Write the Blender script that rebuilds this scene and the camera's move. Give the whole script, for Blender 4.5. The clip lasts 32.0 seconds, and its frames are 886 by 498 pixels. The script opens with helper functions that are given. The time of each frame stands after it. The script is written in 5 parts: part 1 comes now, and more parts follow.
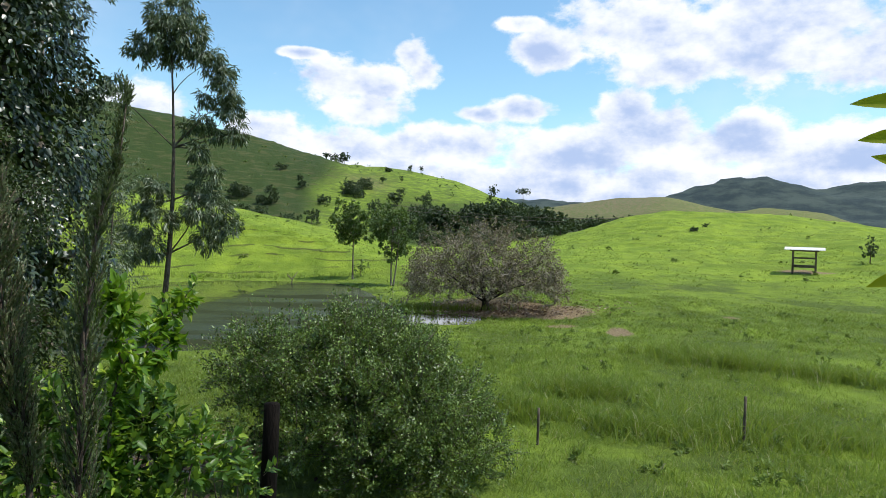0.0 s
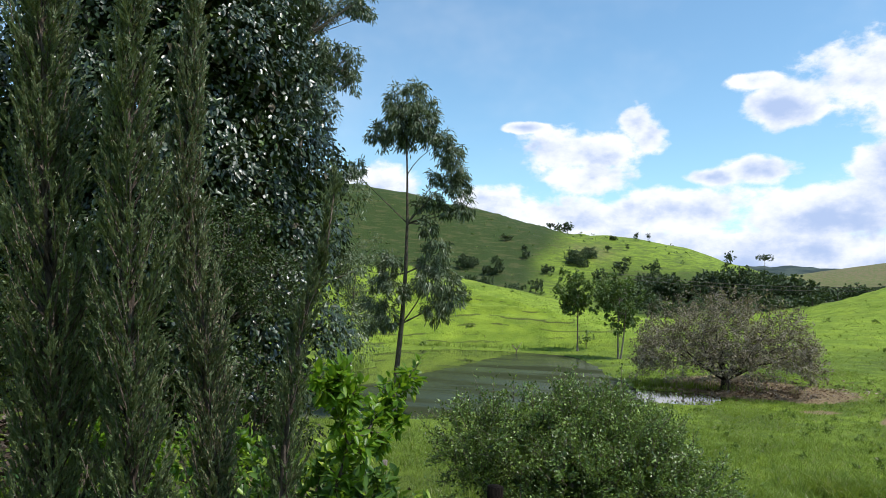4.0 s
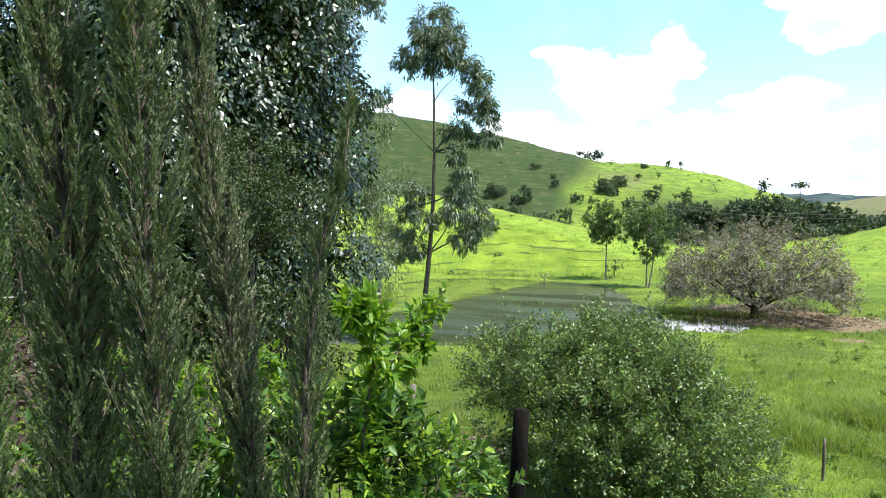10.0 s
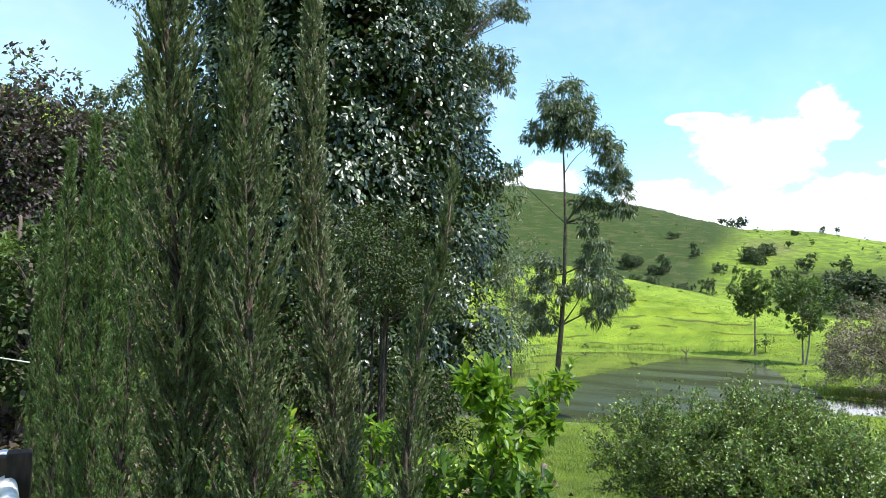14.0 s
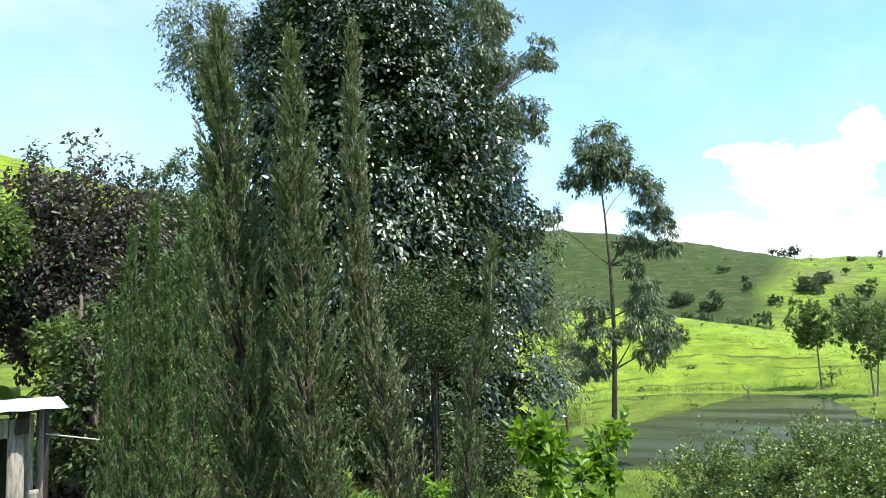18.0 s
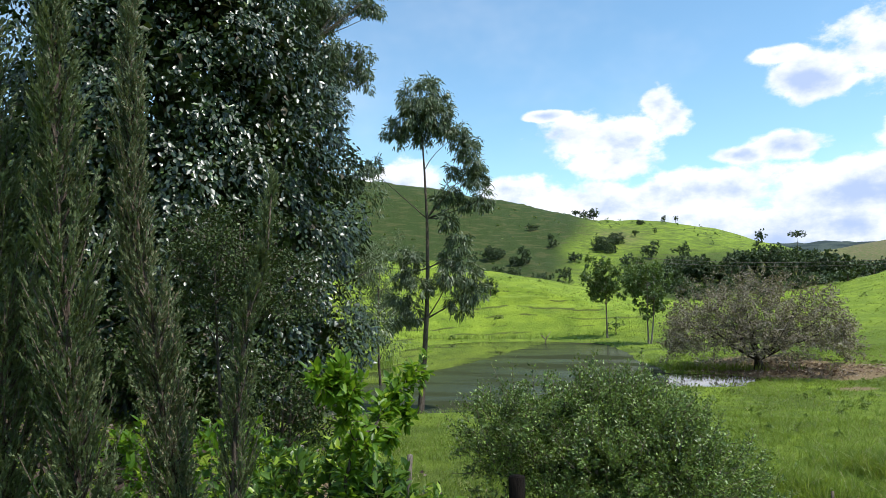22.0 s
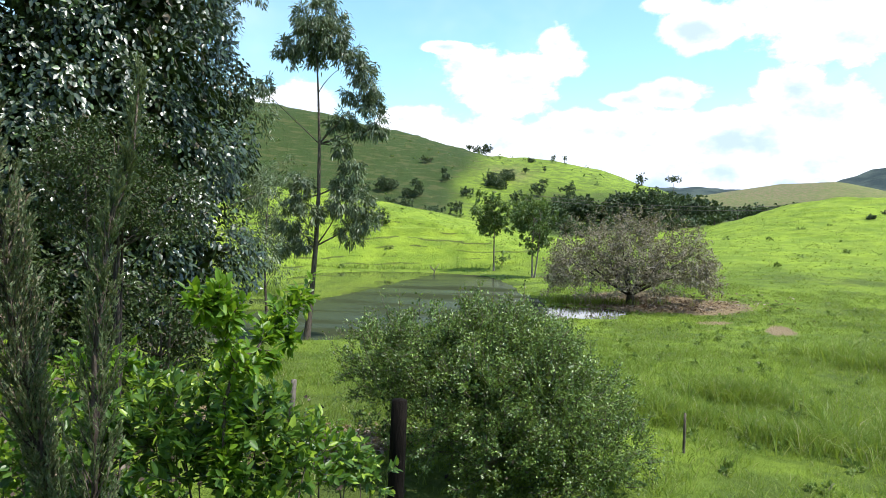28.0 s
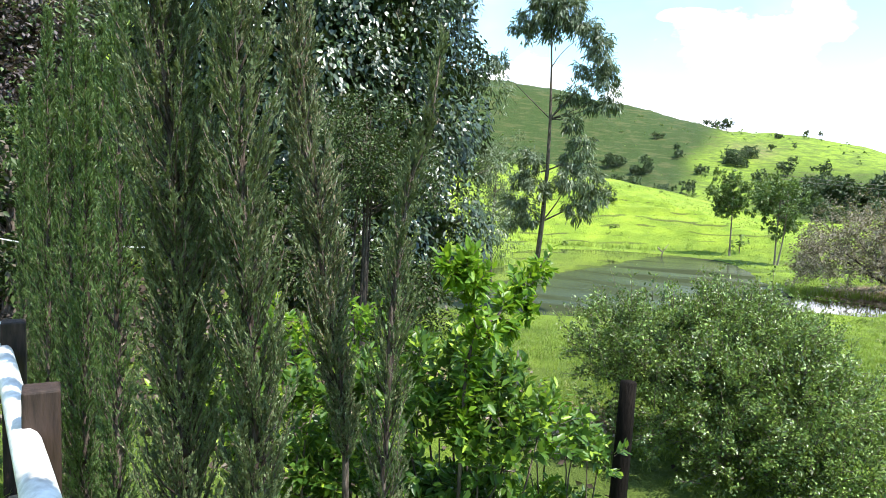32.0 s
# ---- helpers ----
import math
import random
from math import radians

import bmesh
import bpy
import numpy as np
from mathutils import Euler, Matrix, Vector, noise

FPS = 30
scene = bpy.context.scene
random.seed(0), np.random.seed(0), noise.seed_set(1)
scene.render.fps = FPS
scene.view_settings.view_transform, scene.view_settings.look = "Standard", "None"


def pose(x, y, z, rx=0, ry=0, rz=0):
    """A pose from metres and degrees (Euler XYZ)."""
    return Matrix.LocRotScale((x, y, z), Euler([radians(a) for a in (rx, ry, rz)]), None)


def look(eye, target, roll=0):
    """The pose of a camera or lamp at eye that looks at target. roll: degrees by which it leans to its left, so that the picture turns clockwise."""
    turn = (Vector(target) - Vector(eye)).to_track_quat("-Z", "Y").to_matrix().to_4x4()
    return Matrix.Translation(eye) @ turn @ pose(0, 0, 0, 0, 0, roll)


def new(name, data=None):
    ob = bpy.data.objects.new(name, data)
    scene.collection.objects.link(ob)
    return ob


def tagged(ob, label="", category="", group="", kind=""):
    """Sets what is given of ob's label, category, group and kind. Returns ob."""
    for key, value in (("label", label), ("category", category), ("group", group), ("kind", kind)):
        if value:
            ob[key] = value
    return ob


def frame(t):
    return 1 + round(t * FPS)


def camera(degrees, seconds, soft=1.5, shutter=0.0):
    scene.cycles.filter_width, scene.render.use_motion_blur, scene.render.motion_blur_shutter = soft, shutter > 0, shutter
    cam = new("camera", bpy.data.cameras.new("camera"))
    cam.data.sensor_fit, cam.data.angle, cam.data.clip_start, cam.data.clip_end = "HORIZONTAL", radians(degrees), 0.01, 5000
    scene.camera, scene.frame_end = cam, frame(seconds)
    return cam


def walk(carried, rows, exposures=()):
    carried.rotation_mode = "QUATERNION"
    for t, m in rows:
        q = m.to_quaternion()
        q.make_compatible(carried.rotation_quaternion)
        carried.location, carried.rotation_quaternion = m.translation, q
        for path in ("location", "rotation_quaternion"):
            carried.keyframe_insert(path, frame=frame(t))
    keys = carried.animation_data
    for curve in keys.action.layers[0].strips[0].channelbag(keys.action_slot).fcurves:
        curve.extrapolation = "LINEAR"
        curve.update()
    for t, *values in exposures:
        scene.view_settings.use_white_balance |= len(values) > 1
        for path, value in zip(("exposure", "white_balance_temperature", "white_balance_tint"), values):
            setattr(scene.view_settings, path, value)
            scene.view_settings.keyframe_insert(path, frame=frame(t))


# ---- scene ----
cam = camera(64.97, 32.0, soft=0.5)
PATH = [
    (0.0, pose(0.018, -0.331, 4.149, 88.18, -1.60, -2.31)),
    (0.5, pose(0.000, -0.293, 4.152, 88.33, -1.46, 0.54)),
    (1.0, pose(-0.001, -0.289, 4.152, 89.48, -1.88, 2.25)),
    (1.5, pose(-0.020, -0.238, 4.158, 89.86, -2.00, 5.70)),
    (2.0, pose(-0.053, -0.160, 4.166, 89.70, -1.64, 13.79)),
    (2.5, pose(-0.045, -0.120, 4.175, 90.38, -1.20, 16.65)),
    (4.5, pose(-0.004, -0.030, 4.216, 93.80, -1.35, 15.07)),
    (5.0, pose(0.020, -0.026, 4.211, 93.28, -0.84, 13.00)),
    (5.5, pose(0.027, -0.015, 4.212, 92.31, -0.19, 12.53)),
    (6.0, pose(0.030, -0.009, 4.208, 91.11, -0.26, 12.83)),
    (6.5, pose(0.031, -0.016, 4.203, 89.93, -0.55, 12.93)),
    (7.0, pose(0.023, -0.019, 4.200, 89.00, -0.50, 12.80)),
    (7.5, pose(0.018, -0.021, 4.200, 88.16, -0.44, 12.67)),
    (8.0, pose(0.008, -0.008, 4.201, 87.58, -0.70, 12.52)),
    (8.5, pose(-0.005, 0.007, 4.201, 87.28, -0.35, 13.46)),
    (9.0, pose(-0.000, 0.000, 4.200, 87.30, -0.29, 15.75)),
    (9.5, pose(-0.005, -0.001, 4.199, 87.48, -0.76, 17.09)),
    (10.0, pose(-0.018, 0.001, 4.198, 87.55, -1.27, 18.27)),
    (10.5, pose(-0.032, 0.010, 4.202, 87.52, -1.35, 19.53)),
    (11.0, pose(-0.046, 0.003, 4.181, 87.62, -1.26, 20.82)),
    (11.5, pose(-0.072, -0.050, 4.176, 87.42, -1.32, 19.46)),
    (12.0, pose(-0.084, -0.011, 4.185, 87.39, -1.59, 19.38)),
    (12.5, pose(-0.040, 0.040, 4.209, 88.85, -1.64, 20.31)),
    (13.0, pose(-0.024, 0.047, 4.215, 90.37, -0.90, 22.10)),
    (13.5, pose(0.011, 0.077, 4.214, 91.94, -0.67, 26.47)),
    (14.0, pose(0.013, 0.074, 4.211, 93.21, -1.08, 29.13)),
    (14.5, pose(0.020, 0.060, 4.203, 94.17, -0.72, 31.52)),
    (16.5, pose(0.078, 0.001, 4.223, 93.50, 1.59, 34.48)),
    (17.0, pose(0.065, 0.003, 4.241, 95.94, 1.97, 34.78)),
    (17.5, pose(0.053, 0.007, 4.241, 96.95, 2.57, 35.34)),
    (18.0, pose(0.057, 0.005, 4.240, 97.48, 2.44, 33.07)),
    (18.5, pose(0.075, 0.005, 4.239, 98.56, 2.39, 30.81)),
    (19.0, pose(0.093, 0.001, 4.237, 99.21, 2.28, 28.49)),
    (19.5, pose(0.098, -0.001, 4.237, 99.44, 2.73, 27.28)),
    (20.0, pose(0.099, 0.002, 4.230, 98.21, 3.50, 27.08)),
    (20.5, pose(0.098, 0.005, 4.224, 96.86, 3.47, 26.17)),
    (21.0, pose(0.111, 0.006, 4.215, 95.24, 2.89, 24.82)),
    (21.5, pose(0.141, -0.006, 4.209, 94.04, 2.08, 22.17)),
    (22.0, pose(0.160, -0.002, 4.208, 92.90, 1.37, 18.31)),
    (22.5, pose(0.164, 0.009, 4.205, 91.86, 0.45, 15.19)),
    (23.0, pose(0.163, 0.007, 4.205, 90.98, -0.68, 13.15)),
    (23.5, pose(0.177, 0.003, 4.199, 90.08, -1.06, 12.13)),
    (24.0, pose(0.177, 0.006, 4.196, 89.17, -1.04, 11.36)),
    (24.5, pose(0.167, 0.010, 4.196, 88.03, -1.06, 10.97)),
    (25.0, pose(0.166, 0.015, 4.193, 87.63, -1.13, 11.48)),
    (25.5, pose(0.169, 0.020, 4.190, 87.57, -0.74, 11.58)),
    (26.0, pose(0.181, 0.015, 4.182, 87.41, -0.44, 11.25)),
    (26.5, pose(0.191, 0.008, 4.183, 87.01, -0.32, 10.46)),
    (28.5, pose(0.154, 0.041, 4.174, 87.27, -1.04, 9.39)),
    (29.0, pose(0.147, 0.042, 4.174, 87.47, -1.01, 12.48)),
    (29.5, pose(0.149, 0.041, 4.172, 87.47, -1.14, 14.39)),
    (30.0, pose(0.149, 0.043, 4.168, 87.47, -1.12, 15.68)),
    (30.5, pose(0.147, 0.041, 4.165, 87.40, -1.20, 16.67)),
    (31.0, pose(0.124, 0.046, 4.161, 87.21, -1.53, 17.65)),
    (31.5, pose(0.094, 0.046, 4.151, 86.55, -2.04, 19.89)),
    (32.0, pose(0.035, 0.023, 4.148, 84.73, -2.27, 27.68)),
]
EXPO = [(0.0, 0.02), (2.0, 0.16), (5.0, 0.0), (6.0, 0.06), (9.0, 0.78), (12.0, 1.06), (14.0, 0.76), (17.5, 1.06), (19.0, 0.46), (20.0, 0.30),
        (23.0, 0.14), (26.0, 0.52), (30.0, 0.62), (31.0, 0.78), (32.0, 1.24)]
walk(cam, PATH, [(t, stops, 6200, 10) for t, stops in EXPO])

# ---- sky, clouds and sun ----
SUN_YAW, SUN_EL = -94.0, 63.0          # bearing from +y to the left, and height, in degrees


def bearing(yaw, dist, z=None):
    a = radians(yaw)
    x, y = -math.sin(a) * dist, math.cos(a) * dist
    return (x, y) if z is None else Vector((x, y, z))


class Nodes:
    """A thin wrapper to write node trees in few lines."""

    def __init__(self, tree):
        self.t = tree
        tree.nodes.clear()

    def add(self, kind, inputs=None):
        n = self.t.nodes.new(kind)
        for k, v in (inputs or {}).items():
            self.put(n.inputs[k], v)
        return n

    def put(self, socket, v):
        if isinstance(v, bpy.types.NodeSocket):
            self.t.links.new(v, socket)
        else:
            socket.default_value = v

    def math(self, op, *vals, clamp=False):
        n = self.t.nodes.new("ShaderNodeMath")
        n.operation, n.use_clamp = op, clamp
        for s, v in zip(n.inputs, vals):
            self.put(s, v)
        return n.outputs[0]

    def mix(self, fac, a, b, blend="MIX"):
        n = self.t.nodes.new("ShaderNodeMix")
        n.data_type, n.blend_type = "RGBA", blend
        self.put(n.inputs[0], fac), self.put(n.inputs[6], a), self.put(n.inputs[7], b)
        return n.outputs[2]

    def noise(self, vec, scale, detail=4.0, rough=0.55, lac=2.0):
        n = self.add("ShaderNodeTexNoise", {"Scale": scale, "Detail": detail, "Roughness": rough, "Lacunarity": lac})
        if vec is not None:
            self.put(n.inputs["Vector"], vec)
        return n.outputs["Fac"]

    def ramp(self, fac, lo, hi, a=0.0, b=1.0, smooth=True):
        n = self.add("ShaderNodeMapRange", {"Value": fac, "From Min": lo, "From Max": hi, "To Min": a, "To Max": b})
        n.interpolation_type = "SMOOTHSTEP" if smooth else "LINEAR"
        return n.outputs[0]


world = bpy.data.worlds.new("world")
scene.world = world
world.use_nodes = True
W = Nodes(world.node_tree)
sky = W.add("ShaderNodeTexSky")
sky.sky_type, sky.sun_disc, sky.altitude = "NISHITA", False, 300.0
sky.sun_elevation, sky.sun_rotation = radians(SUN_EL), radians(-SUN_YAW)
sky.air_density, sky.dust_density, sky.ozone_density = 1.0, 0.6, 1.6
gen = W.add("ShaderNodeTexCoord").outputs["Generated"]
xyz = W.add("ShaderNodeSeparateXYZ", {0: gen}).outputs
# bearing and height of each direction of the sky, in degrees
az = W.math("MULTIPLY", W.math("ARCTAN2", W.math("MULTIPLY", xyz[0], -1.0), xyz[1]), 57.2958)
el = W.math("MULTIPLY", W.math("ARCSINE", xyz[2]), 57.2958)
flat = W.add("ShaderNodeCombineXYZ", {0: az, 1: W.math("MULTIPLY", el, 1.5)}).outputs[0]
billow = W.noise(flat, 0.16, 6.0, 0.55)
fine = W.noise(flat, 0.55, 5.0, 0.6)
# cumulus heaps: bearing, height, half width, half height
HEAPS = [(4.6, 11.4, 5.4, 2.2), (0.6, 13.6, 1.6, 1.6), (-0.6, 12.4, 1.7, 1.6), (4.0, 9.3, 4.0, 2.0), (9.5, 13.4, 2.6, 0.5),
         (12.0, 6.8, 4.0, 2.3), (6.0, 6.2, 8.0, 2.4), (-3.0, 6.6, 8.0, 2.5), (-8.8, 9.5, 3.2, 1.2), (-5.0, 9.2, 2.6, 0.9),
         (-12.0, 6.0, 9.0, 3.0), (-16.8, 9.6, 3.1, 2.2), (-19.0, 7.6, 5.5, 3.0), (-25.5, 6.6, 8.0, 3.0), (-33.0, 5.5, 8.0, 3.6),
         (22.0, 8.0, 5.0, 2.6), (-18.5, 15.6, 8.0, 4.0), (-27.0, 15.5, 9.5, 5.6), (-34.0, 12.6, 6.0, 3.4), (-8.0, 16.2, 2.0, 0.8),
         (-44.0, 11.0, 9.0, 5.0), (-10.5, 14.3, 3.6, 2.0), (-20.0, 12.6, 6.0, 2.0), (70.0, 4.0, 14.0, 4.0), (120.0, 9.0, 22.0, 7.0),
         (170.0, 14.0, 20.0, 6.0), (-75.0, 9.0, 16.0, 5.0), (-120.0, 12.0, 22.0, 7.0)]
heap = None
for a0, e0, w0, h0 in HEAPS:
    u = W.math("DIVIDE", W.math("SUBTRACT", az, a0), w0)
    v = W.math("DIVIDE", W.math("SUBTRACT", el, e0), h0)
    d = W.math("SUBTRACT", 1.0, W.math("SQRT", W.math("ADD", W.math("MULTIPLY", u, u), W.math("MULTIPLY", v, v))))
    heap = d if heap is None else W.math("SMOOTH_MAX", heap, d, 0.18)
low_band = W.ramp(el, 9.6, 3.2, -0.9, 0.8)
heap = W.math("MAXIMUM", heap, low_band)
ragged = W.math("ADD", W.math("MULTIPLY", W.math("SUBTRACT", billow, 0.5), 2.0), W.math("MULTIPLY", W.math("SUBTRACT", fine, 0.5), 0.9))
body = W.math("ADD", heap, ragged)
cover = W.ramp(body, 0.0, 0.42)
veil = W.math("MULTIPLY", W.ramp(W.noise(flat, 0.035, 5.0, 0.6), 0.45, 0.85), 0.35)
veil = W.math("ADD", veil, W.ramp(az, 12.0, 45.0, 0.0, 0.12))
cover = W.math("MAXIMUM", cover, veil)
# thick middles and undersides are greyer, sunlit rims white
above = W.add("ShaderNodeVectorMath", {0: flat, 1: (-0.5, 1.5, 0.0)}).outputs[0]
relief = W.math("SUBTRACT", W.noise(above, 0.16, 6.0, 0.55), billow)
shade = W.math("ADD", W.math("MULTIPLY", body, 0.42), W.math("MULTIPLY", W.noise(flat, 0.13, 4.0, 0.5), 0.8))
shade = W.math("ADD", shade, W.math("MULTIPLY", relief, 1.5))
thick = W.ramp(shade, 0.42, 0.98)
tone = W.mix(thick, (1.10, 1.10, 1.12, 1), (0.52, 0.64, 0.90, 1))
blue = W.mix(1.0, sky.outputs[0], (0.168, 0.200, 0.190, 1), "MULTIPLY")
both = W.mix(cover, blue, tone)
bg = W.add("ShaderNodeBackground", {"Color": both, "Strength": 0.95})
W.t.links.new(bg.outputs[0], W.add("ShaderNodeOutputWorld").inputs[0])

sun = new("sun", bpy.data.lights.new("sun", "SUN"))
sun.data.energy, sun.data.angle, sun.data.color = 4.8, radians(0.6), (1.0, 0.95, 0.86)
sun.matrix_world = look(bearing(SUN_YAW, 100, 100 * math.tan(radians(SUN_EL))), (0, 0, 0))


# ---- materials ----
def mat(name):
    m = bpy.data.materials.new(name)
    m.use_nodes = True
    return m, Nodes(m.node_tree)


def finish(m, n, shader):
    n.t.links.new(shader, n.add("ShaderNodeOutputMaterial").inputs[0])
    return m


def rgb(c):
    return (*c, 1.0)


def leaf_mat(name, dark, light, rough=0.45, through_light=0.35, odd=None, spec=0.5, odd_share=0.06, grain=1.6):
    """Leaves that differ one by one, let some light through and carry a few odd-coloured ones."""
    m, n = mat(name)
    isl = n.add("ShaderNodeNewGeometry").outputs["Random Per Island"]
    pos = n.add("ShaderNodeTexCoord").outputs["Object"]
    patch = n.noise(pos, grain, 3.0)
    f = n.math("ADD", n.math("MULTIPLY", isl, 0.65), n.math("MULTIPLY", n.math("SUBTRACT", patch, 0.5), 1.3), clamp=True)
    col = n.mix(f, rgb(dark), rgb(light))
    if odd:
        pick = n.math("GREATER_THAN", n.math("FRACT", n.math("MULTIPLY", isl, 37.7)), 1.0 - odd_share)
        col = n.mix(pick, col, rgb(odd))
    p = n.add("ShaderNodeBsdfPrincipled", {"Base Color": col, "Roughness": rough, "Specular IOR Level": spec})
    tcol = n.mix(0.55, col, rgb((light[0] * 1.7, light[1] * 1.6, light[2] * 0.8)))
    tr = n.add("ShaderNodeBsdfTranslucent", {"Color": tcol})
    mx = n.add("ShaderNodeMixShader", {0: through_light, 1: p.outputs[0], 2: tr.outputs[0]})
    return finish(m, n, mx.outputs[0])


def rough_mat(name, a, b, rough=0.85, scale=8.0, stretch=(1, 1, 1), bump=0.3, c=None, spec=0.3, metal=0.0):
    """Bark, wood, plaster, sheet metal: two tones at two scales, with relief."""
    m, n = mat(name)
    pos = n.add("ShaderNodeTexCoord").outputs["Object"]
    mp = n.add("ShaderNodeMapping", {"Vector": pos, "Scale": stretch}).outputs[0]
    big, small = n.noise(mp, scale * 0.25, 3.0), n.noise(mp, scale * 2.5, 6.0, 0.65)
    f = n.math("ADD", n.math("MULTIPLY", n.math("SUBTRACT", small, 0.5), 1.5), big, clamp=True)
    col = n.mix(n.ramp(f, 0.25, 0.75), rgb(a), rgb(b))
    if c:
        col = n.mix(n.ramp(n.noise(mp, scale * 0.7, 4.0), 0.55, 0.68), col, rgb(c))
    p = n.add("ShaderNodeBsdfPrincipled", {"Base Color": col, "Roughness": rough, "Specular IOR Level": spec, "Metallic": metal})
    b = n.add("ShaderNodeBump", {"Strength": bump, "Distance": 0.02, "Height": f})
    n.t.links.new(b.outputs[0], p.inputs["Normal"])
    return finish(m, n, p.outputs[0])


def ground_mat():
    m, n = mat("pasture")
    pos = n.add("ShaderNodeTexCoord").outputs["Object"]
    n1, n2, n3, n4 = n.noise(pos, 0.06, 5.0), n.noise(pos, 0.5, 5.0, 0.6), n.noise(pos, 4.0, 6.0, 0.7), n.noise(pos, 30.0, 3.0, 0.7)
    sq = n.add("ShaderNodeMapping", {"Vector": pos, "Scale": (1.0, 1.0, 6.0)}).outputs[0]
    tracks = n.noise(sq, 0.22, 4.0, 0.6)
    f = n.math("ADD", n.math("MULTIPLY", n1, 0.5), n.math("MULTIPLY", n2, 0.5))
    col = n.mix(n.ramp(f, 0.38, 0.62), rgb((0.116, 0.172, 0.020)), rgb((0.232, 0.322, 0.030)))
    col = n.mix(n.math("MULTIPLY", n.ramp(n3, 0.45, 0.7), 0.45), col, rgb((0.065, 0.100, 0.016)))
    col = n.mix(n.math("MULTIPLY", n.ramp(n4, 0.5, 0.8), 0.4), col, rgb((0.21, 0.25, 0.05)))
    n5 = n.noise(pos, 1.3, 4.0, 0.65)
    col = n.mix(n.math("MULTIPLY", n.ramp(n5, 0.50, 0.66), 0.5), col, rgb((0.078, 0.122, 0.022)))
    col = n.mix(n.math("MULTIPLY", n.ramp(n.noise(pos, 0.17, 4.0, 0.6), 0.55, 0.72), 0.4), col, rgb((0.17, 0.18, 0.042)))
    col = n.mix(n.math("MULTIPLY", n.ramp(tracks, 0.49, 0.62), 0.7), col, rgb((0.075, 0.105, 0.022)))

    def share(name):
        at = n.add("ShaderNodeAttribute")
        at.attribute_name = name
        return at.outputs["Fac"]
    # brighter yellow-green on the ground 50 to 120 m out
    col = n.mix(n.math("MULTIPLY", share("bright_grass"), 0.6), col, n.mix(n.ramp(n2, 0.35, 0.65), rgb((0.185, 0.275, 0.026)), rgb((0.290, 0.385, 0.036))))
    # dark olive: cloud shade on the large hill put into colour, also valley brush
    shade_scrub = n.mix(n.ramp(n3, 0.35, 0.7), rgb((0.024, 0.045, 0.010)), rgb((0.046, 0.070, 0.015)))
    shade_scrub = n.mix(n.math("MULTIPLY", n.ramp(tracks, 0.50, 0.62), 0.55), shade_scrub, rgb((0.095, 0.092, 0.034)))
    col = n.mix(share("shade_scrub"), col, shade_scrub)
    dry = n.mix(n.ramp(n2, 0.35, 0.65), rgb((0.10, 0.125, 0.04)), rgb((0.17, 0.13, 0.075)))
    up = n.add("ShaderNodeSeparateXYZ", {0: pos}).outputs[2]
    up = n.math("ADD", up, n.math("MULTIPLY", n.math("SUBTRACT", n.noise(pos, 0.12, 3.0), 0.5), 1.6))
    band = n.math("FRACT", n.math("DIVIDE", up, 0.62))
    line = n.math("MULTIPLY", n.ramp(band, 0.28, 0.36), n.ramp(band, 0.56, 0.46))
    line = n.math("MULTIPLY", line, n.ramp(n.noise(pos, 0.33, 4.0, 0.6), 0.46, 0.54))
    # track banks drawn as dark lines: bare earth plus painted shade below each step
    col = n.mix(n.math("MULTIPLY", n.math("MULTIPLY", share("bank"), line), 0.75), col, n.mix(n3, rgb((0.026, 0.036, 0.010)), rgb((0.080, 0.070, 0.030))))
    col = n.mix(share("dry"), col, dry)
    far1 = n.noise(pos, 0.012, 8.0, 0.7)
    # far forest, with the blue-grey haze of distance mixed into its colour
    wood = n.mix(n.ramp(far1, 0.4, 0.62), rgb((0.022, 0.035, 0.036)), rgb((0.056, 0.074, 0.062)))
    col = n.mix(share("hazy_forest"), col, wood)
    bare = n.math("MULTIPLY", n.ramp(n.math("ADD", share("dirt"), n.math("MULTIPLY", n.math("SUBTRACT", n3, 0.5), 0.9)), 0.35, 0.6), 1.0)
    soil = n.mix(n.ramp(n4, 0.3, 0.7), rgb((0.15, 0.098, 0.055)), rgb((0.37, 0.285, 0.16)))
    col = n.mix(bare, col, soil)
    p = n.add("ShaderNodeBsdfPrincipled", {"Base Color": col, "Roughness": 0.9, "Specular IOR Level": 0.15})
    h = n.math("ADD", n.math("MULTIPLY", n3, 0.6), n.math("MULTIPLY", n4, 0.25))
    b = n.add("ShaderNodeBump", {"Strength": 0.9, "Distance": 0.35, "Height": h})
    n.t.links.new(b.outputs[0], p.inputs["Normal"])
    return finish(m, n, p.outputs[0])


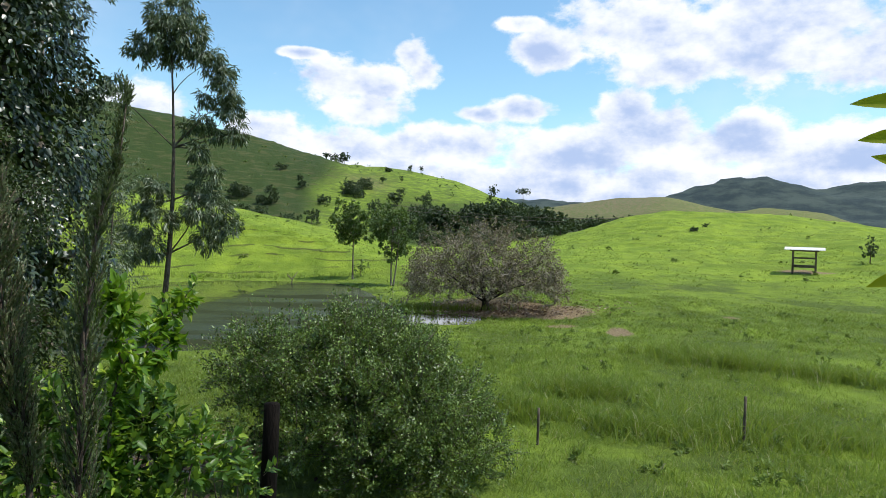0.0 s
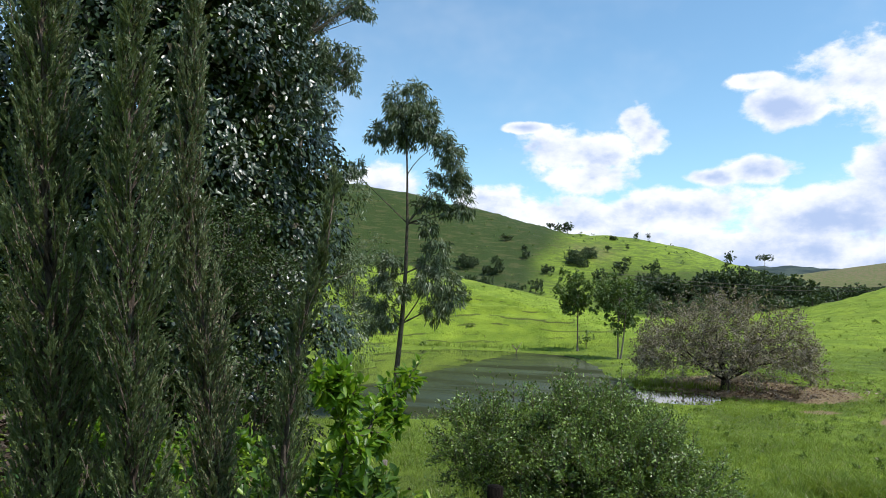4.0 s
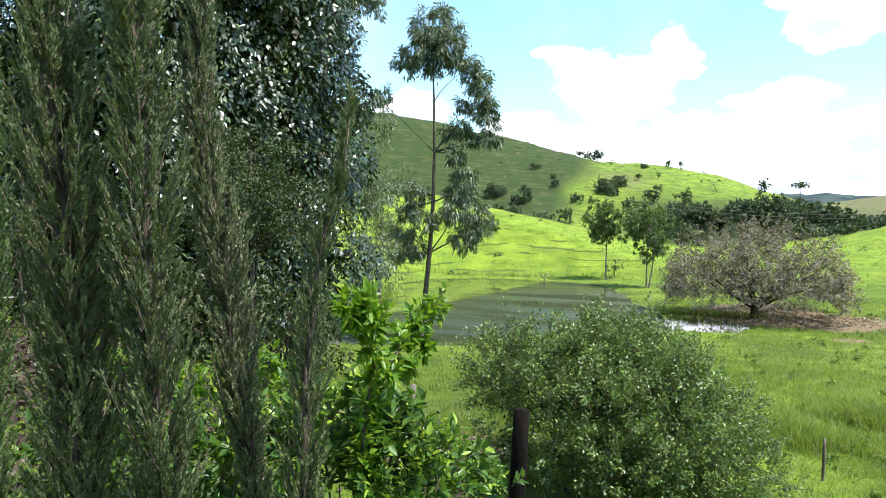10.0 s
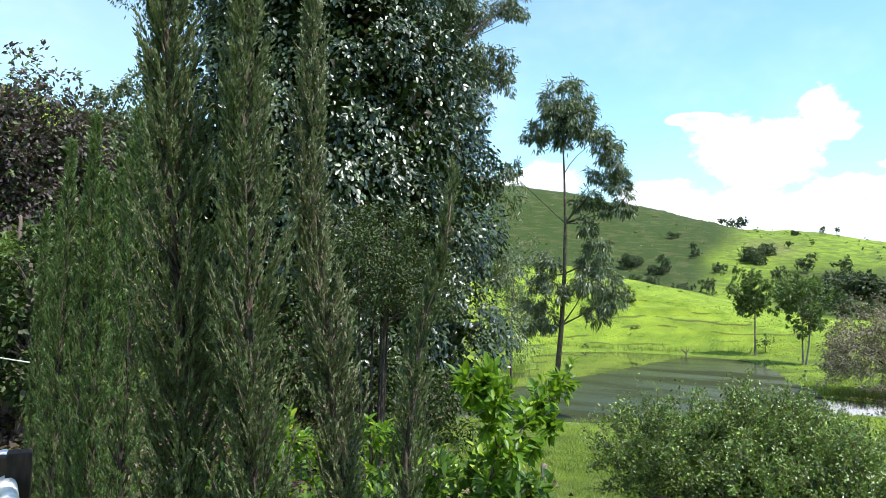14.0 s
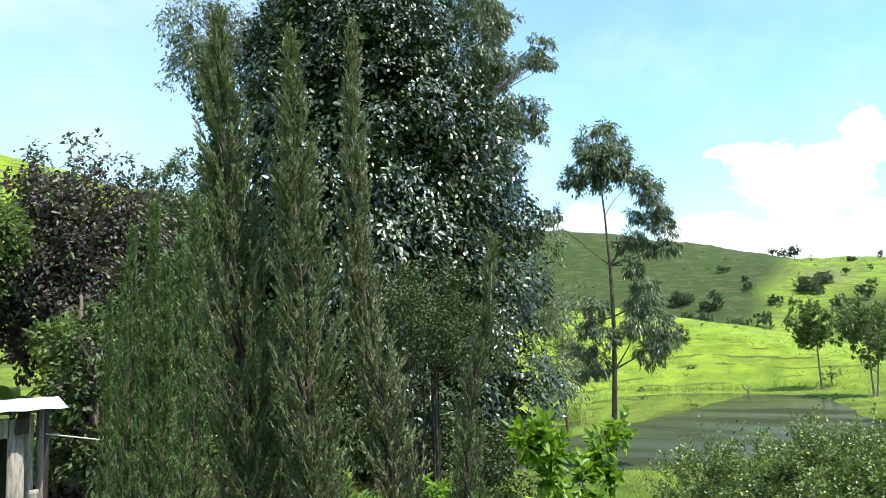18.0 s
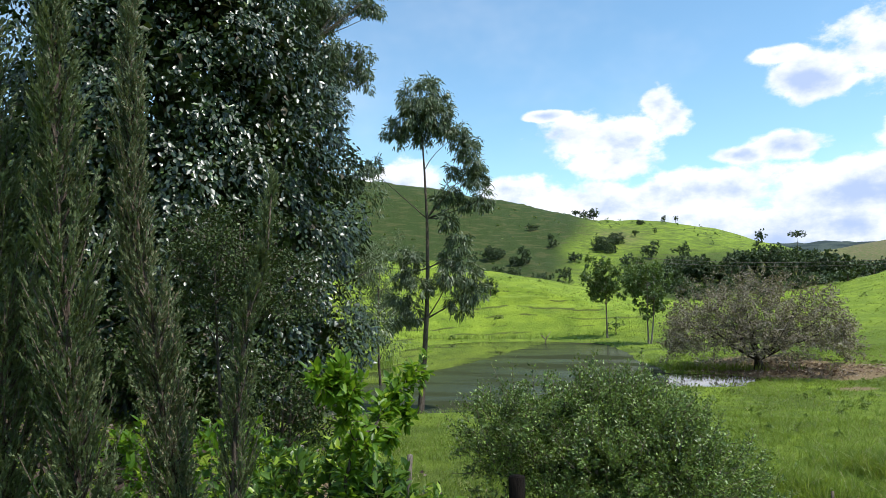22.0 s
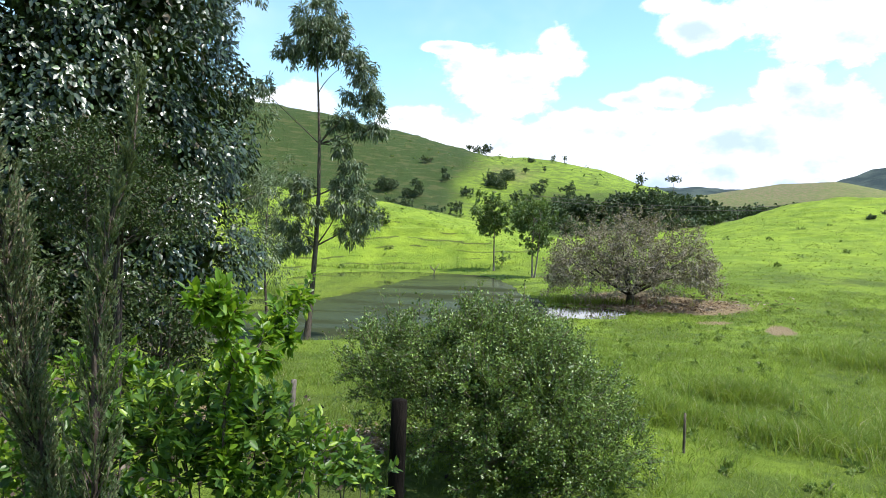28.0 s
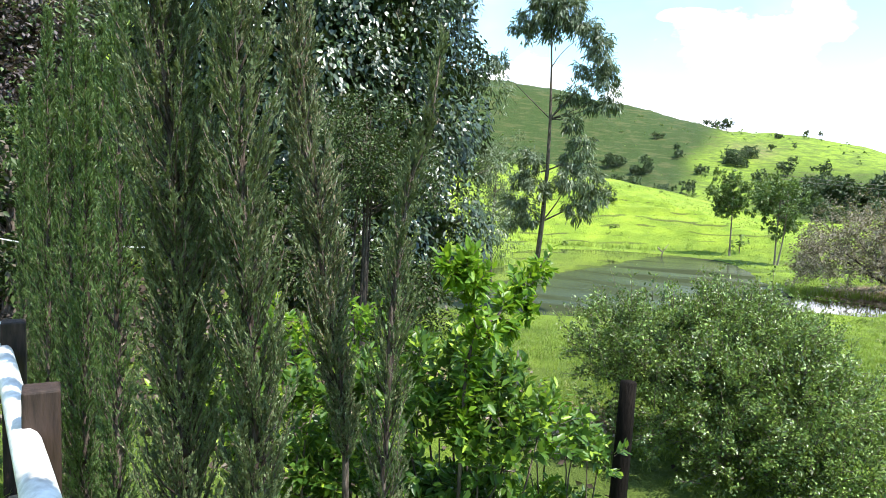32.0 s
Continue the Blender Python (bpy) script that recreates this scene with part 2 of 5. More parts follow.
def water_mat():
    """Still brown water; a darker, duller zone covers the near part and the middle."""
    m, n = mat("pond_water")
    pos = n.add("ShaderNodeTexCoord").outputs["Object"]
    xyz = n.add("ShaderNodeSeparateXYZ", {0: pos}).outputs
    d = n.math("SQRT", n.math("ADD", n.math("MULTIPLY", xyz[0], xyz[0]), n.math("MULTIPLY", xyz[1], xyz[1])))
    d = n.math("ADD", d, n.math("MULTIPLY", n.math("SUBTRACT", n.noise(pos, 0.45, 5.0), 0.5), 5.0))
    d = n.math("SUBTRACT", d, n.ramp(n.math("ADD", xyz[0], n.math("MULTIPLY", n.noise(pos, 0.9, 5.0), 2.2)), -11.0, -6.6, 0.0, 19.0))
    dull_zone = n.math("MULTIPLY", n.ramp(d, 33.5, 27.5), n.ramp(xyz[0], 0.3, -0.8))
    col = n.mix(n.ramp(n.noise(pos, 0.25, 4.0), 0.4, 0.65), rgb((0.030, 0.032, 0.018)), rgb((0.042, 0.043, 0.024)))
    dull_tone = n.mix(n.noise(pos, 2.2, 5.0, 0.65), rgb((0.022, 0.028, 0.014)), rgb((0.050, 0.058, 0.029)))
    col = n.mix(dull_zone, col, dull_tone)
    gleam = n.ramp(n.noise(n.add("ShaderNodeMapping", {"Vector": pos, "Scale": (0.12, 0.5, 1.0)}).outputs[0], 1.0, 5.0, 0.6), 0.38, 0.68, 0.0, 0.014)
    p = n.add("ShaderNodeBsdfPrincipled", {"Base Color": col, "Roughness": n.ramp(dull_zone, 0.3, 1.0, 0.03, 0.16), "IOR": n.ramp(dull_zone, 0.0, 1.0, 2.0, 1.33),
                                            "Specular IOR Level": n.math("MAXIMUM", n.ramp(dull_zone, 0.0, 0.45, 0.5, 0.0), gleam)})
    b = n.add("ShaderNodeBump", {"Strength": 0.008, "Distance": 0.03, "Height": n.noise(pos, 3.5, 3.0)})
    n.t.links.new(b.outputs[0], p.inputs["Normal"])
    return finish(m, n, p.outputs[0])


M_GROUND, M_WATER = ground_mat(), water_mat()
M_GRASS = leaf_mat("grass_blade", (0.086, 0.140, 0.022), (0.260, 0.350, 0.060), 0.5, 0.38, (0.30, 0.29, 0.14), 0.3, 0.1, grain=0.7)
M_VALLEY = leaf_mat("valley_tree_leaf", (0.024, 0.046, 0.016), (0.080, 0.122, 0.036), 0.55, 0.2)
M_PONDTREE = leaf_mat("pond_tree_leaf", (0.046, 0.086, 0.020), (0.150, 0.220, 0.052), 0.45, 0.3)
M_CYPFRESH = leaf_mat("fresh_cypress_sprig", (0.040, 0.074, 0.020), (0.150, 0.215, 0.064), 0.5, 0.2, (0.17, 0.17, 0.08), 0.4, 0.04, grain=9.0)
M_CYPRESS = leaf_mat("cypress_sprig", (0.056, 0.078, 0.034), (0.205, 0.242, 0.112), 0.5, 0.18, (0.16, 0.15, 0.085), 0.25, 0.05, grain=9.0)
M_VINE = leaf_mat("vine_leaf", (0.013, 0.028, 0.009), (0.044, 0.074, 0.022), 0.38, 0.06, (0.08, 0.13, 0.03), 0.75)
M_EUC = leaf_mat("eucalyptus_leaf", (0.050, 0.076, 0.036), (0.180, 0.230, 0.120), 0.34, 0.18, (0.20, 0.23, 0.15), 0.55)
M_BUSH = leaf_mat("bush_leaf", (0.026, 0.056, 0.012), (0.195, 0.285, 0.056), 0.36, 0.22, (0.25, 0.36, 0.09), 0.5, 0.12, grain=4.0)
M_CITRUS = leaf_mat("citrus_leaf", (0.050, 0.120, 0.010), (0.190, 0.320, 0.022), 0.4, 0.40, (0.30, 0.38, 0.03), 0.35)
M_DEEPCITRUS = leaf_mat("deep_citrus_leaf", (0.032, 0.078, 0.012), (0.120, 0.215, 0.030), 0.4, 0.32, (0.24, 0.34, 0.03), 0.4, 0.15)
M_TREE = leaf_mat("pasture_tree_leaf", (0.065, 0.115, 0.028), (0.190, 0.265, 0.070), 0.45, 0.32)
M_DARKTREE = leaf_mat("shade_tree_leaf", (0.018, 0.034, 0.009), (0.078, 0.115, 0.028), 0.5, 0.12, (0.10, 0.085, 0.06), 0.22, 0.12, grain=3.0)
M_DRY = leaf_mat("grey_brown_leaf", (0.120, 0.105, 0.078), (0.300, 0.265, 0.210), 0.7, 0.15, (0.17, 0.20, 0.05), 0.2, 0.15)
M_BRONZE = leaf_mat("bronze_leaf", (0.034, 0.027, 0.027), (0.125, 0.094, 0.090), 0.5, 0.18, (0.10, 0.15, 0.05), 0.4, 0.25)
M_BANANA = leaf_mat("strap_leaf", (0.20, 0.26, 0.010), (0.40, 0.38, 0.012), 0.6, 0.3, None, 0.15)
M_BROWNCYP = leaf_mat("browning_cypress_sprig", (0.058, 0.084, 0.036), (0.225, 0.255, 0.125), 0.55, 0.14, (0.26, 0.20, 0.13), 0.4, 0.12, grain=9.0)
M_BARK = rough_mat("bark", (0.055, 0.040, 0.030), (0.16, 0.125, 0.10), 0.9, 14.0, (1, 1, 0.25), 0.6)
M_CYPBARK = rough_mat("cypress_bark", (0.052, 0.036, 0.028), (0.165, 0.125, 0.10), 0.9, 20.0, (1, 1, 0.25), 0.6)
M_DARKBARK = rough_mat("dark_bark", (0.022, 0.017, 0.014), (0.075, 0.058, 0.046), 0.9, 14.0, (1, 1, 0.25), 0.6)
M_GREYTWIG = rough_mat("grey_twig", (0.10, 0.085, 0.070), (0.24, 0.21, 0.18), 0.9, 14.0, (1, 1, 0.25), 0.4)
M_PALEBARK = rough_mat("pale_bark", (0.12, 0.085, 0.065), (0.30, 0.25, 0.21), 0.85, 9.0, (1, 1, 0.3), 0.4)
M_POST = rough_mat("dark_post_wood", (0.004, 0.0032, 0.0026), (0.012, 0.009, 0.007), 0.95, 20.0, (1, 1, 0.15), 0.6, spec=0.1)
M_STAKE = rough_mat("grey_stake_wood", (0.09, 0.075, 0.06), (0.22, 0.19, 0.16), 0.9, 20.0, (1, 1, 0.15), 0.5)
M_SHELTER = rough_mat("weathered_timber", (0.065, 0.050, 0.036), (0.17, 0.135, 0.10), 0.9, 16.0, (1, 1, 0.2), 0.4)


# ---- mesh helpers ----
def smooth(e0, e1, x):
    k = np.clip((x - e0) / (e1 - e0), 0, 1)
    return k * k * (3 - 2 * k)


def lattice(x, y, seed=0):
    """Smooth value noise, -1 to 1, on arrays."""
    xi, yi = np.floor(x), np.floor(y)
    fx, fy = x - xi, y - yi
    fx, fy = fx * fx * (3 - 2 * fx), fy * fy * (3 - 2 * fy)

    def h(a, b):
        s = np.sin(a * 127.1 + b * 311.7 + seed * 74.7) * 43758.5453
        return s - np.floor(s)
    top = h(xi, yi) * (1 - fx) + h(xi + 1, yi) * fx
    low = h(xi, yi + 1) * (1 - fx) + h(xi + 1, yi + 1) * fx
    return 2 * (top * (1 - fy) + low * fy) - 1


def fbm(x, y, octaves=4, seed=0):
    out, amp = 0.0, 1.0
    for k in range(octaves):
        out, amp = out + amp * lattice(x * 2 ** k, y * 2 ** k, seed + k), amp * 0.5
    return out


def mesh_of(name, verts, faces, material, smooth_shade=False):
    """A mesh from arrays; faces all have the same number of corners."""
    verts, faces = np.asarray(verts, np.float32), np.asarray(faces, np.int32)
    me = bpy.data.meshes.new(name)
    k = faces.shape[1]
    me.vertices.add(len(verts))
    me.vertices.foreach_set("co", verts.ravel())
    me.loops.add(faces.size)
    me.loops.foreach_set("vertex_index", faces.ravel())
    me.polygons.add(len(faces))
    me.polygons.foreach_set("loop_start", np.arange(0, faces.size, k, dtype=np.int32))
    me.polygons.foreach_set("loop_total", np.full(len(faces), k, np.int32))
    if smooth_shade:
        me.polygons.foreach_set("use_smooth", np.ones(len(faces), bool))
    me.materials.append(material)
    me.update(calc_edges=True)
    return me


def thing(name, where, label, category, group="", kind=""):
    ob = new(name)
    ob.location = where
    ob.empty_display_size = 0.2
    return tagged(ob, label, category, group, kind)


def child(name, me, parent, label=""):
    ob = new(name, me)
    ob.parent = parent
    return tagged(ob, label)


def bm_child(name, bm, material, parent, label=""):
    me = bpy.data.meshes.new(name)
    bm.to_mesh(me)
    bm.free()
    me.materials.append(material)
    return child(name, me, parent, label)


class Tubes:
    """Tapered, bent round limbs, gathered into one mesh."""

    def __init__(self):
        self.v, self.f, self.n = [], [], 0

    def add(self, pts, radii, sides=6, rough=0.06, rng=random):
        pts = [Vector(p) for p in pts]
        first = self.n
        for i, (p, r) in enumerate(zip(pts, radii)):
            d = (pts[min(i + 1, len(pts) - 1)] - pts[max(i - 1, 0)]).normalized()
            u = d.orthogonal().normalized()
            w = d.cross(u)
            if i == 0:
                u0 = u
            else:
                u = (u0 - d * u0.dot(d)).normalized()
                w, u0 = d.cross(u), u
            for k in range(sides):
                a = 2 * math.pi * k / sides
                q = p + (u * math.cos(a) + w * math.sin(a)) * r * (1 + rng.uniform(-rough, rough))
                self.v.append(q)
        for i in range(len(pts) - 1):
            for k in range(sides):
                a, b = first + i * sides + k, first + i * sides + (k + 1) % sides
                self.f.append((a, b, b + sides, a + sides))
        self.n += len(pts) * sides
        # close the top with a small tip
        c = first + (len(pts) - 1) * sides
        self.v.append(pts[-1] + (pts[-1] - pts[-2]).normalized() * radii[-1] * 0.3)
        for k in range(0, sides):
            self.f.append((c + k, c + (k + 1) % sides, self.n, self.n))
        self.n += 1
        return self

    def mesh(self, name, material):
        quads = [f for f in self.f if f[2] != f[3]]
        tris = [f[:3] for f in self.f if f[2] == f[3]]
        faces = [(a, b, c) for a, b, c, d in quads] + [(a, c, d) for a, b, c, d in quads] + tris
        return mesh_of(name, [tuple(v) for v in self.v], faces, material, True)


def bend(a, b, sag, rng, n=5, crook=0.08):
    """Points from a to b along a slightly crooked bow."""
    a, b = Vector(a), Vector(b)
    side = (b - a).length
    off = Vector((rng.uniform(-1, 1), rng.uniform(-1, 1), rng.uniform(-0.4, 0.4))) * side * crook
    out = []
    for i in range(n):
        k = i / (n - 1)
        out.append(a.lerp(b, k) + Vector((0, 0, sag * 4 * k * (1 - k))) + off * math.sin(math.pi * k))
    return out


def unit(v):
    return v / (np.linalg.norm(v, axis=1, keepdims=True) + 1e-9)


def leaves(name, centres, axes, length, width, material, rng, fold=0.25, broad=False, spread=0.3, out=None, facing=0.8, jitter=0.5):
    """One mesh of many small leaves: each a folded, pointed blade along its axis. broad: six-cornered leaves, None: needles;
    out: directions out of the crown, to which the upper faces turn."""
    n = len(centres)
    axes = unit(axes)
    up = unit(rng.normal(size=(n, 3)) * 0.8 + [0, 0, 1.0])
    if out is not None:
        up = unit(out * facing + rng.normal(size=(n, 3)) * jitter + [0, 0, 0.7])
    side = unit(np.cross(axes, up))
    nor = np.cross(side, axes)
    ln = (length * (1 + spread * rng.uniform(-1, 1, n)))[:, None]
    wd = (width * (1 + spread * rng.uniform(-1, 1, n)))[:, None]
    if broad is None:
        vs = np.stack([centres - side * wd * 0.5, centres + side * wd * 0.5, centres + axes * ln], 1)
        tri = np.array([[0, 1, 2]])
    elif broad:
        drop = -nor * ln * 0.12
        vs = np.stack([centres, centres + axes * ln * 0.3 + side * wd * 0.5 + nor * wd * fold * 0.5,
                       centres + axes * ln * 0.68 + side * wd * 0.38 + nor * wd * fold * 0.3 + drop * 0.4,
                       centres + axes * ln + drop,
                       centres + axes * ln * 0.68 - side * wd * 0.38 + nor * wd * fold * 0.3 + drop * 0.4,
                       centres + axes * ln * 0.3 - side * wd * 0.5 + nor * wd * fold * 0.5], 1)
        tri = np.array([[0, 1, 2], [0, 2, 3], [0, 3, 4], [0, 4, 5]])
    else:
        mid = centres + axes * ln * 0.45 + nor * wd * fold
        vs = np.stack([centres, mid + side * wd * 0.5, centres + axes * ln, mid - side * wd * 0.5], 1)
        tri = np.array([[0, 1, 2], [0, 2, 3]])
    k = vs.shape[1]
    faces = (tri[None] + (np.arange(n) * k)[:, None, None]).reshape(-1, 3)
    return mesh_of(name, vs.reshape(-1, 3), faces, material)


def clump_points(clumps, per, rng, droop=0.4, hollow=0.45, squash=1.0):
    """Leaf places and directions: each clump (x, y, z, r) breaks up into sprays, so that gaps show between them."""
    cs, ax, out = [], [], []
    for x, y, z, r in clumps:
        n = max(8, int(per * r * r))
        sprays = max(3, min(26, n // 14))
        d = unit(rng.normal(size=(sprays, 3)))
        k = (hollow + (1 - hollow) * rng.uniform(0, 1, sprays) ** 0.6)[:, None]
        hub = d * k * r * (1 + 0.18 * rng.normal(size=(sprays, 1))) * [1, 1, squash]
        pick = rng.integers(0, sprays, n)
        q = hub[pick] + rng.normal(size=(n, 3)) * r * 0.17
        cs.append(np.array([x, y, z]) + q)
        out.append(d[pick])
        a = d[pick] * 0.8 + rng.normal(size=(n, 3)) * 0.5
        a[:, 2] -= droop
        ax.append(a)
    return np.concatenate(cs), np.concatenate(ax), np.concatenate(out)


def tree(name, base, height, clumps, leaf, label, category="tree", bark=None, foliage=None, trunk_r=0.12, per=300, droop=0.4,
         seed=1, lean=(0, 0), broad=False, fork=0.35, twigs=3, every=1, group="", hollow=0.45, stems=1, squash=1.0, fold=0.25, facing=0.0):
    """A tree or shrub: tapered trunk, limbs that reach into the crown, and a crown of single leaves.
    clumps: (x, y, z, r) from the base."""
    rng, nr = random.Random(seed), np.random.default_rng(seed)
    ob = thing(name, base, label, category, group)
    trunk = Tubes()
    tips = []
    for s in range(stems):
        sx, sy = (rng.uniform(-1, 1) * trunk_r * 3 * (stems > 1), rng.uniform(-1, 1) * trunk_r * 3 * (stems > 1))
        top = Vector((lean[0] + sx * 3, lean[1] + sy * 3, height * rng.uniform(0.82, 0.95)))
        pts = bend((sx, sy, -0.25), top, 0, rng, 7, 0.025)
        trunk.add(pts, [trunk_r * (1.25 if i == 0 else 1 - 0.82 * i / 6) for i in range(7)], 8)
        tips.append(pts)
    child("trunk", trunk.mesh("trunk", bark or M_BARK), ob)
    limbs = Tubes()
    for i, (x, y, z, r) in enumerate(clumps):
        if i % every:
            continue
        pts = tips[i % len(tips)]
        zz = min(max(height * 0.12, z - (0.25 + fork * Vector((x, y)).length)), height * 0.86)
        k = min(range(7), key=lambda q: abs(pts[q].z - zz))
        rr = min(trunk_r * 0.38 * (1 - 0.7 * zz / height), 0.09 * r + 0.004)
        run = bend(pts[k], (x, y, z), 0.06 * r, rng, 5)
        limbs.add(run, [rr, rr * 0.8, rr * 0.6, rr * 0.4, rr * 0.2], 5)
        for _ in range(twigs):
            d = Vector((rng.uniform(-1, 1), rng.uniform(-1, 1), rng.uniform(-0.8, 0.8))) * r * 0.6
            limbs.add(bend(run[3], Vector((x, y, z)) + d, 0, rng, 4), [rr * 0.3, rr * 0.2, rr * 0.13, rr * 0.06], 4)
    tagged(child("branchwork", limbs.mesh("branchwork", bark or M_BARK), ob), kind="stuff")
    cs, ax, out = clump_points(clumps, per, nr, droop, hollow, squash)
    tagged(child("foliage", leaves("foliage", cs, ax, leaf[0], leaf[1], foliage or M_TREE, nr, fold, broad, out=out if facing else None, facing=facing), ob), kind="stuff")
    return ob


def shoot_leaves(base, tip, per, nr, angle=0.9, start=0.15, scatter=0.01):
    """Leaf places and directions along straight shoots, given as arrays of their two ends."""
    m = len(base)
    pick = np.repeat(np.arange(m), per)
    k = start + (1 - start) * nr.uniform(0, 1, m * per)
    d = unit(tip - base)[pick]
    perp = nr.normal(size=(m * per, 3))
    perp = unit(perp - d * (perp * d).sum(1, keepdims=True))
    cs = base[pick] + (tip - base)[pick] * k[:, None] + nr.normal(size=(m * per, 3)) * scatter
    return cs, d * math.cos(angle) + perp * math.sin(angle), unit(d * 0.6 + perp * 0.4 + [0, 0, 0.3])


def lobe_shoots(lobes, per, length, nr, lift=0.5, inner=0.55):
    """Shoots that stand out of rounded lobes (x, y, z, r)."""
    b, t = [], []
    for x, y, z, r in lobes:
        m = max(6, int(per * r * r))
        d = unit(nr.normal(size=(m, 3)) + [0, 0, 0.25])
        p = np.array([x, y, z]) + d * r * nr.uniform(inner, 0.95, (m, 1))
        w = unit(d + nr.normal(size=(m, 3)) * 0.35 + [0, 0, lift])
        b.append(p), t.append(p + w * length * nr.uniform(0.5, 1.25, (m, 1)))
    b, t = np.concatenate(b), np.concatenate(t)
    ok = b[:, 2] > 0.02
    return b[ok], t[ok]


def shoot_tubes(b, t, r, every=1, sides=3):
    tw = Tubes()
    for p, q in zip(b[::every], t[::every]):
        tw.add([p, q], [r, r * 0.4], sides)
    return tw


def heap_of_clumps(rng, n, rx, ry, rz, cz, r0, r1, shell=0.55):
    """Clumps in an ellipsoid of half sizes rx, ry, rz about height cz."""
    out = []
    for _ in range(n):
        d = Vector((rng.gauss(0, 1), rng.gauss(0, 1), rng.gauss(0, 1))).normalized()
        k = shell + (1 - shell) * rng.random()
        r = rng.uniform(r0, r1)
        out.append((d.x * k * (rx - r * 0.6), d.y * k * (ry - r * 0.6), cz + d.z * k * (rz - r * 0.6), r))
    return out


# ---- the lie of the land ----
def ridge(points):
    return [(*bearing(a, d), z) for a, d, z in points]


# crest lines: bearing, distance, height above the pond; then the half width of the hill
RIDGES = [
    (ridge([(44, 84, 7.0), (30, 82, 7.0), (23, 80, 6.5), (19.7, 79, 6.2), (15, 77, 5.4), (11.3, 75, 4.6), (7.6, 73, 3.2), (3, 72, 1.3)]), 17.0),
    (ridge([(60, 260, 60.0), (40, 262, 52.0), (24, 262, 42.5), (19.7, 261, 39.8), (14, 260, 34.8), (8.3, 259, 28.2), (6, 259, 25.6), (2, 258, 24.4),
            (-2.8, 256, 21.2), (-6.9, 253, 15.3), (-11, 250, 5.0)]), 70.0),
    (ridge([(-6, 96, 0.0), (-8, 98, 0.2), (-10.5, 100, 2.0), (-12.7, 100, 3.6), (-14.9, 100, 4.8), (-17.1, 101, 5.8), (-18.8, 104, 6.7), (-20.9, 106, 7.15), (-23.4, 108, 7.2),
            (-25.8, 110, 7.2), (-28.8, 110, 7.05), (-31, 108, 6.5), (-33, 104, 5.5), (-34.8, 102, 4.7), (-40, 100, 3.5)]), 34.0),
    (ridge([(-11, 560, 18), (-14.4, 555, 26), (-16.6, 550, 30), (-20, 550, 31), (-24.6, 550, 21.5), (-28, 550, 8)]), 130.0),
    (ridge([(-23, 900, 26), (-25.4, 900, 32), (-27, 900, 37), (-30.3, 900, 33), (-33.8, 880, 13), (-40, 860, 20)]), 150.0),
    (ridge([(-17, 1800, 70), (-20.5, 1800, 95), (-22.9, 1800, 121), (-24.2, 1800, 134), (-25.4, 1800, 140), (-26.8, 1800, 140), (-28, 1800, 131), (-29, 1800, 114), (-30.4, 1800, 88)]), 330.0),
    (ridge([(-30.6, 2000, 106), (-32.4, 2000, 131), (-34.6, 2000, 142), (-50, 2000, 150), (-90, 1900, 120)]), 330.0),
    (ridge([(12, 2600, 95), (-9.5, 2600, 114), (-12.2, 2600, 110), (-14, 2600, 105), (-20, 2600, 90)]), 350.0),
    (ridge([(56, 112, 20.0), (62, 110, 27.0), (68, 108, 29.5), (80, 110, 36.0), (110, 120, 40.0)]), 46.0),
    (ridge([(140, 300, 45.0), (180, 320, 50.0), (230, 300, 40.0), (-60, 420, 22.0)]), 110.0),
]
POND = [bearing(a, d) for a, d in ((33, 24), (26, 22.6), (21, 22.5), (18, 23.0), (14, 24.2), (8, 26.6), (2, 28.4), (-2.5, 29), (-5.8, 30.2), (-6.3, 31.6), (-3.5, 32.3), (0, 33),
                                   (2.6, 37), (3.6, 42), (5.5, 48), (10, 50), (15, 50.6), (19, 49), (21.6, 45), (21.4, 37.5), (24, 33.6),
                                   (29, 33), (37, 31), (38, 27))]


def along(points, x, y):
    """Distance to a crest line and its height near the nearest place."""
    ds, hs = [], []
    for (ax, ay, az_), (bx, by, bz) in zip(points, points[1:]):
        dx, dy = bx - ax, by - ay
        k = np.clip(((x - ax) * dx + (y - ay) * dy) / (dx * dx + dy * dy), 0, 1)
        ds.append(np.hypot(x - ax - k * dx, y - ay - k * dy))
        hs.append(az_ + k * (bz - az_))
    ds, hs = np.stack(ds), np.stack(hs)
    best = ds.min(0)
    w = np.exp(-(ds - best) / (0.22 * best + 1.5))
    return best, (w * hs).sum(0) / w.sum(0)


def pond_depth(x, y):
    """Signed distance to the shore, positive over water."""
    best, inside = np.full(x.shape, 1e9), np.zeros(x.shape, bool)
    for (ax, ay), (bx, by) in zip(POND, POND[1:] + POND[:1]):
        dx, dy = bx - ax, by - ay
        k = np.clip(((x - ax) * dx + (y - ay) * dy) / (dx * dx + dy * dy), 0, 1)
        best = np.minimum(best, np.hypot(x - ax - k * dx, y - ay - k * dy))
        inside ^= ((ay > y) != (by > y)) & (x < dx * (y - ay) / (dy + 1e-12) + ax)
    return np.where(inside, best, -best)


BANK = {}


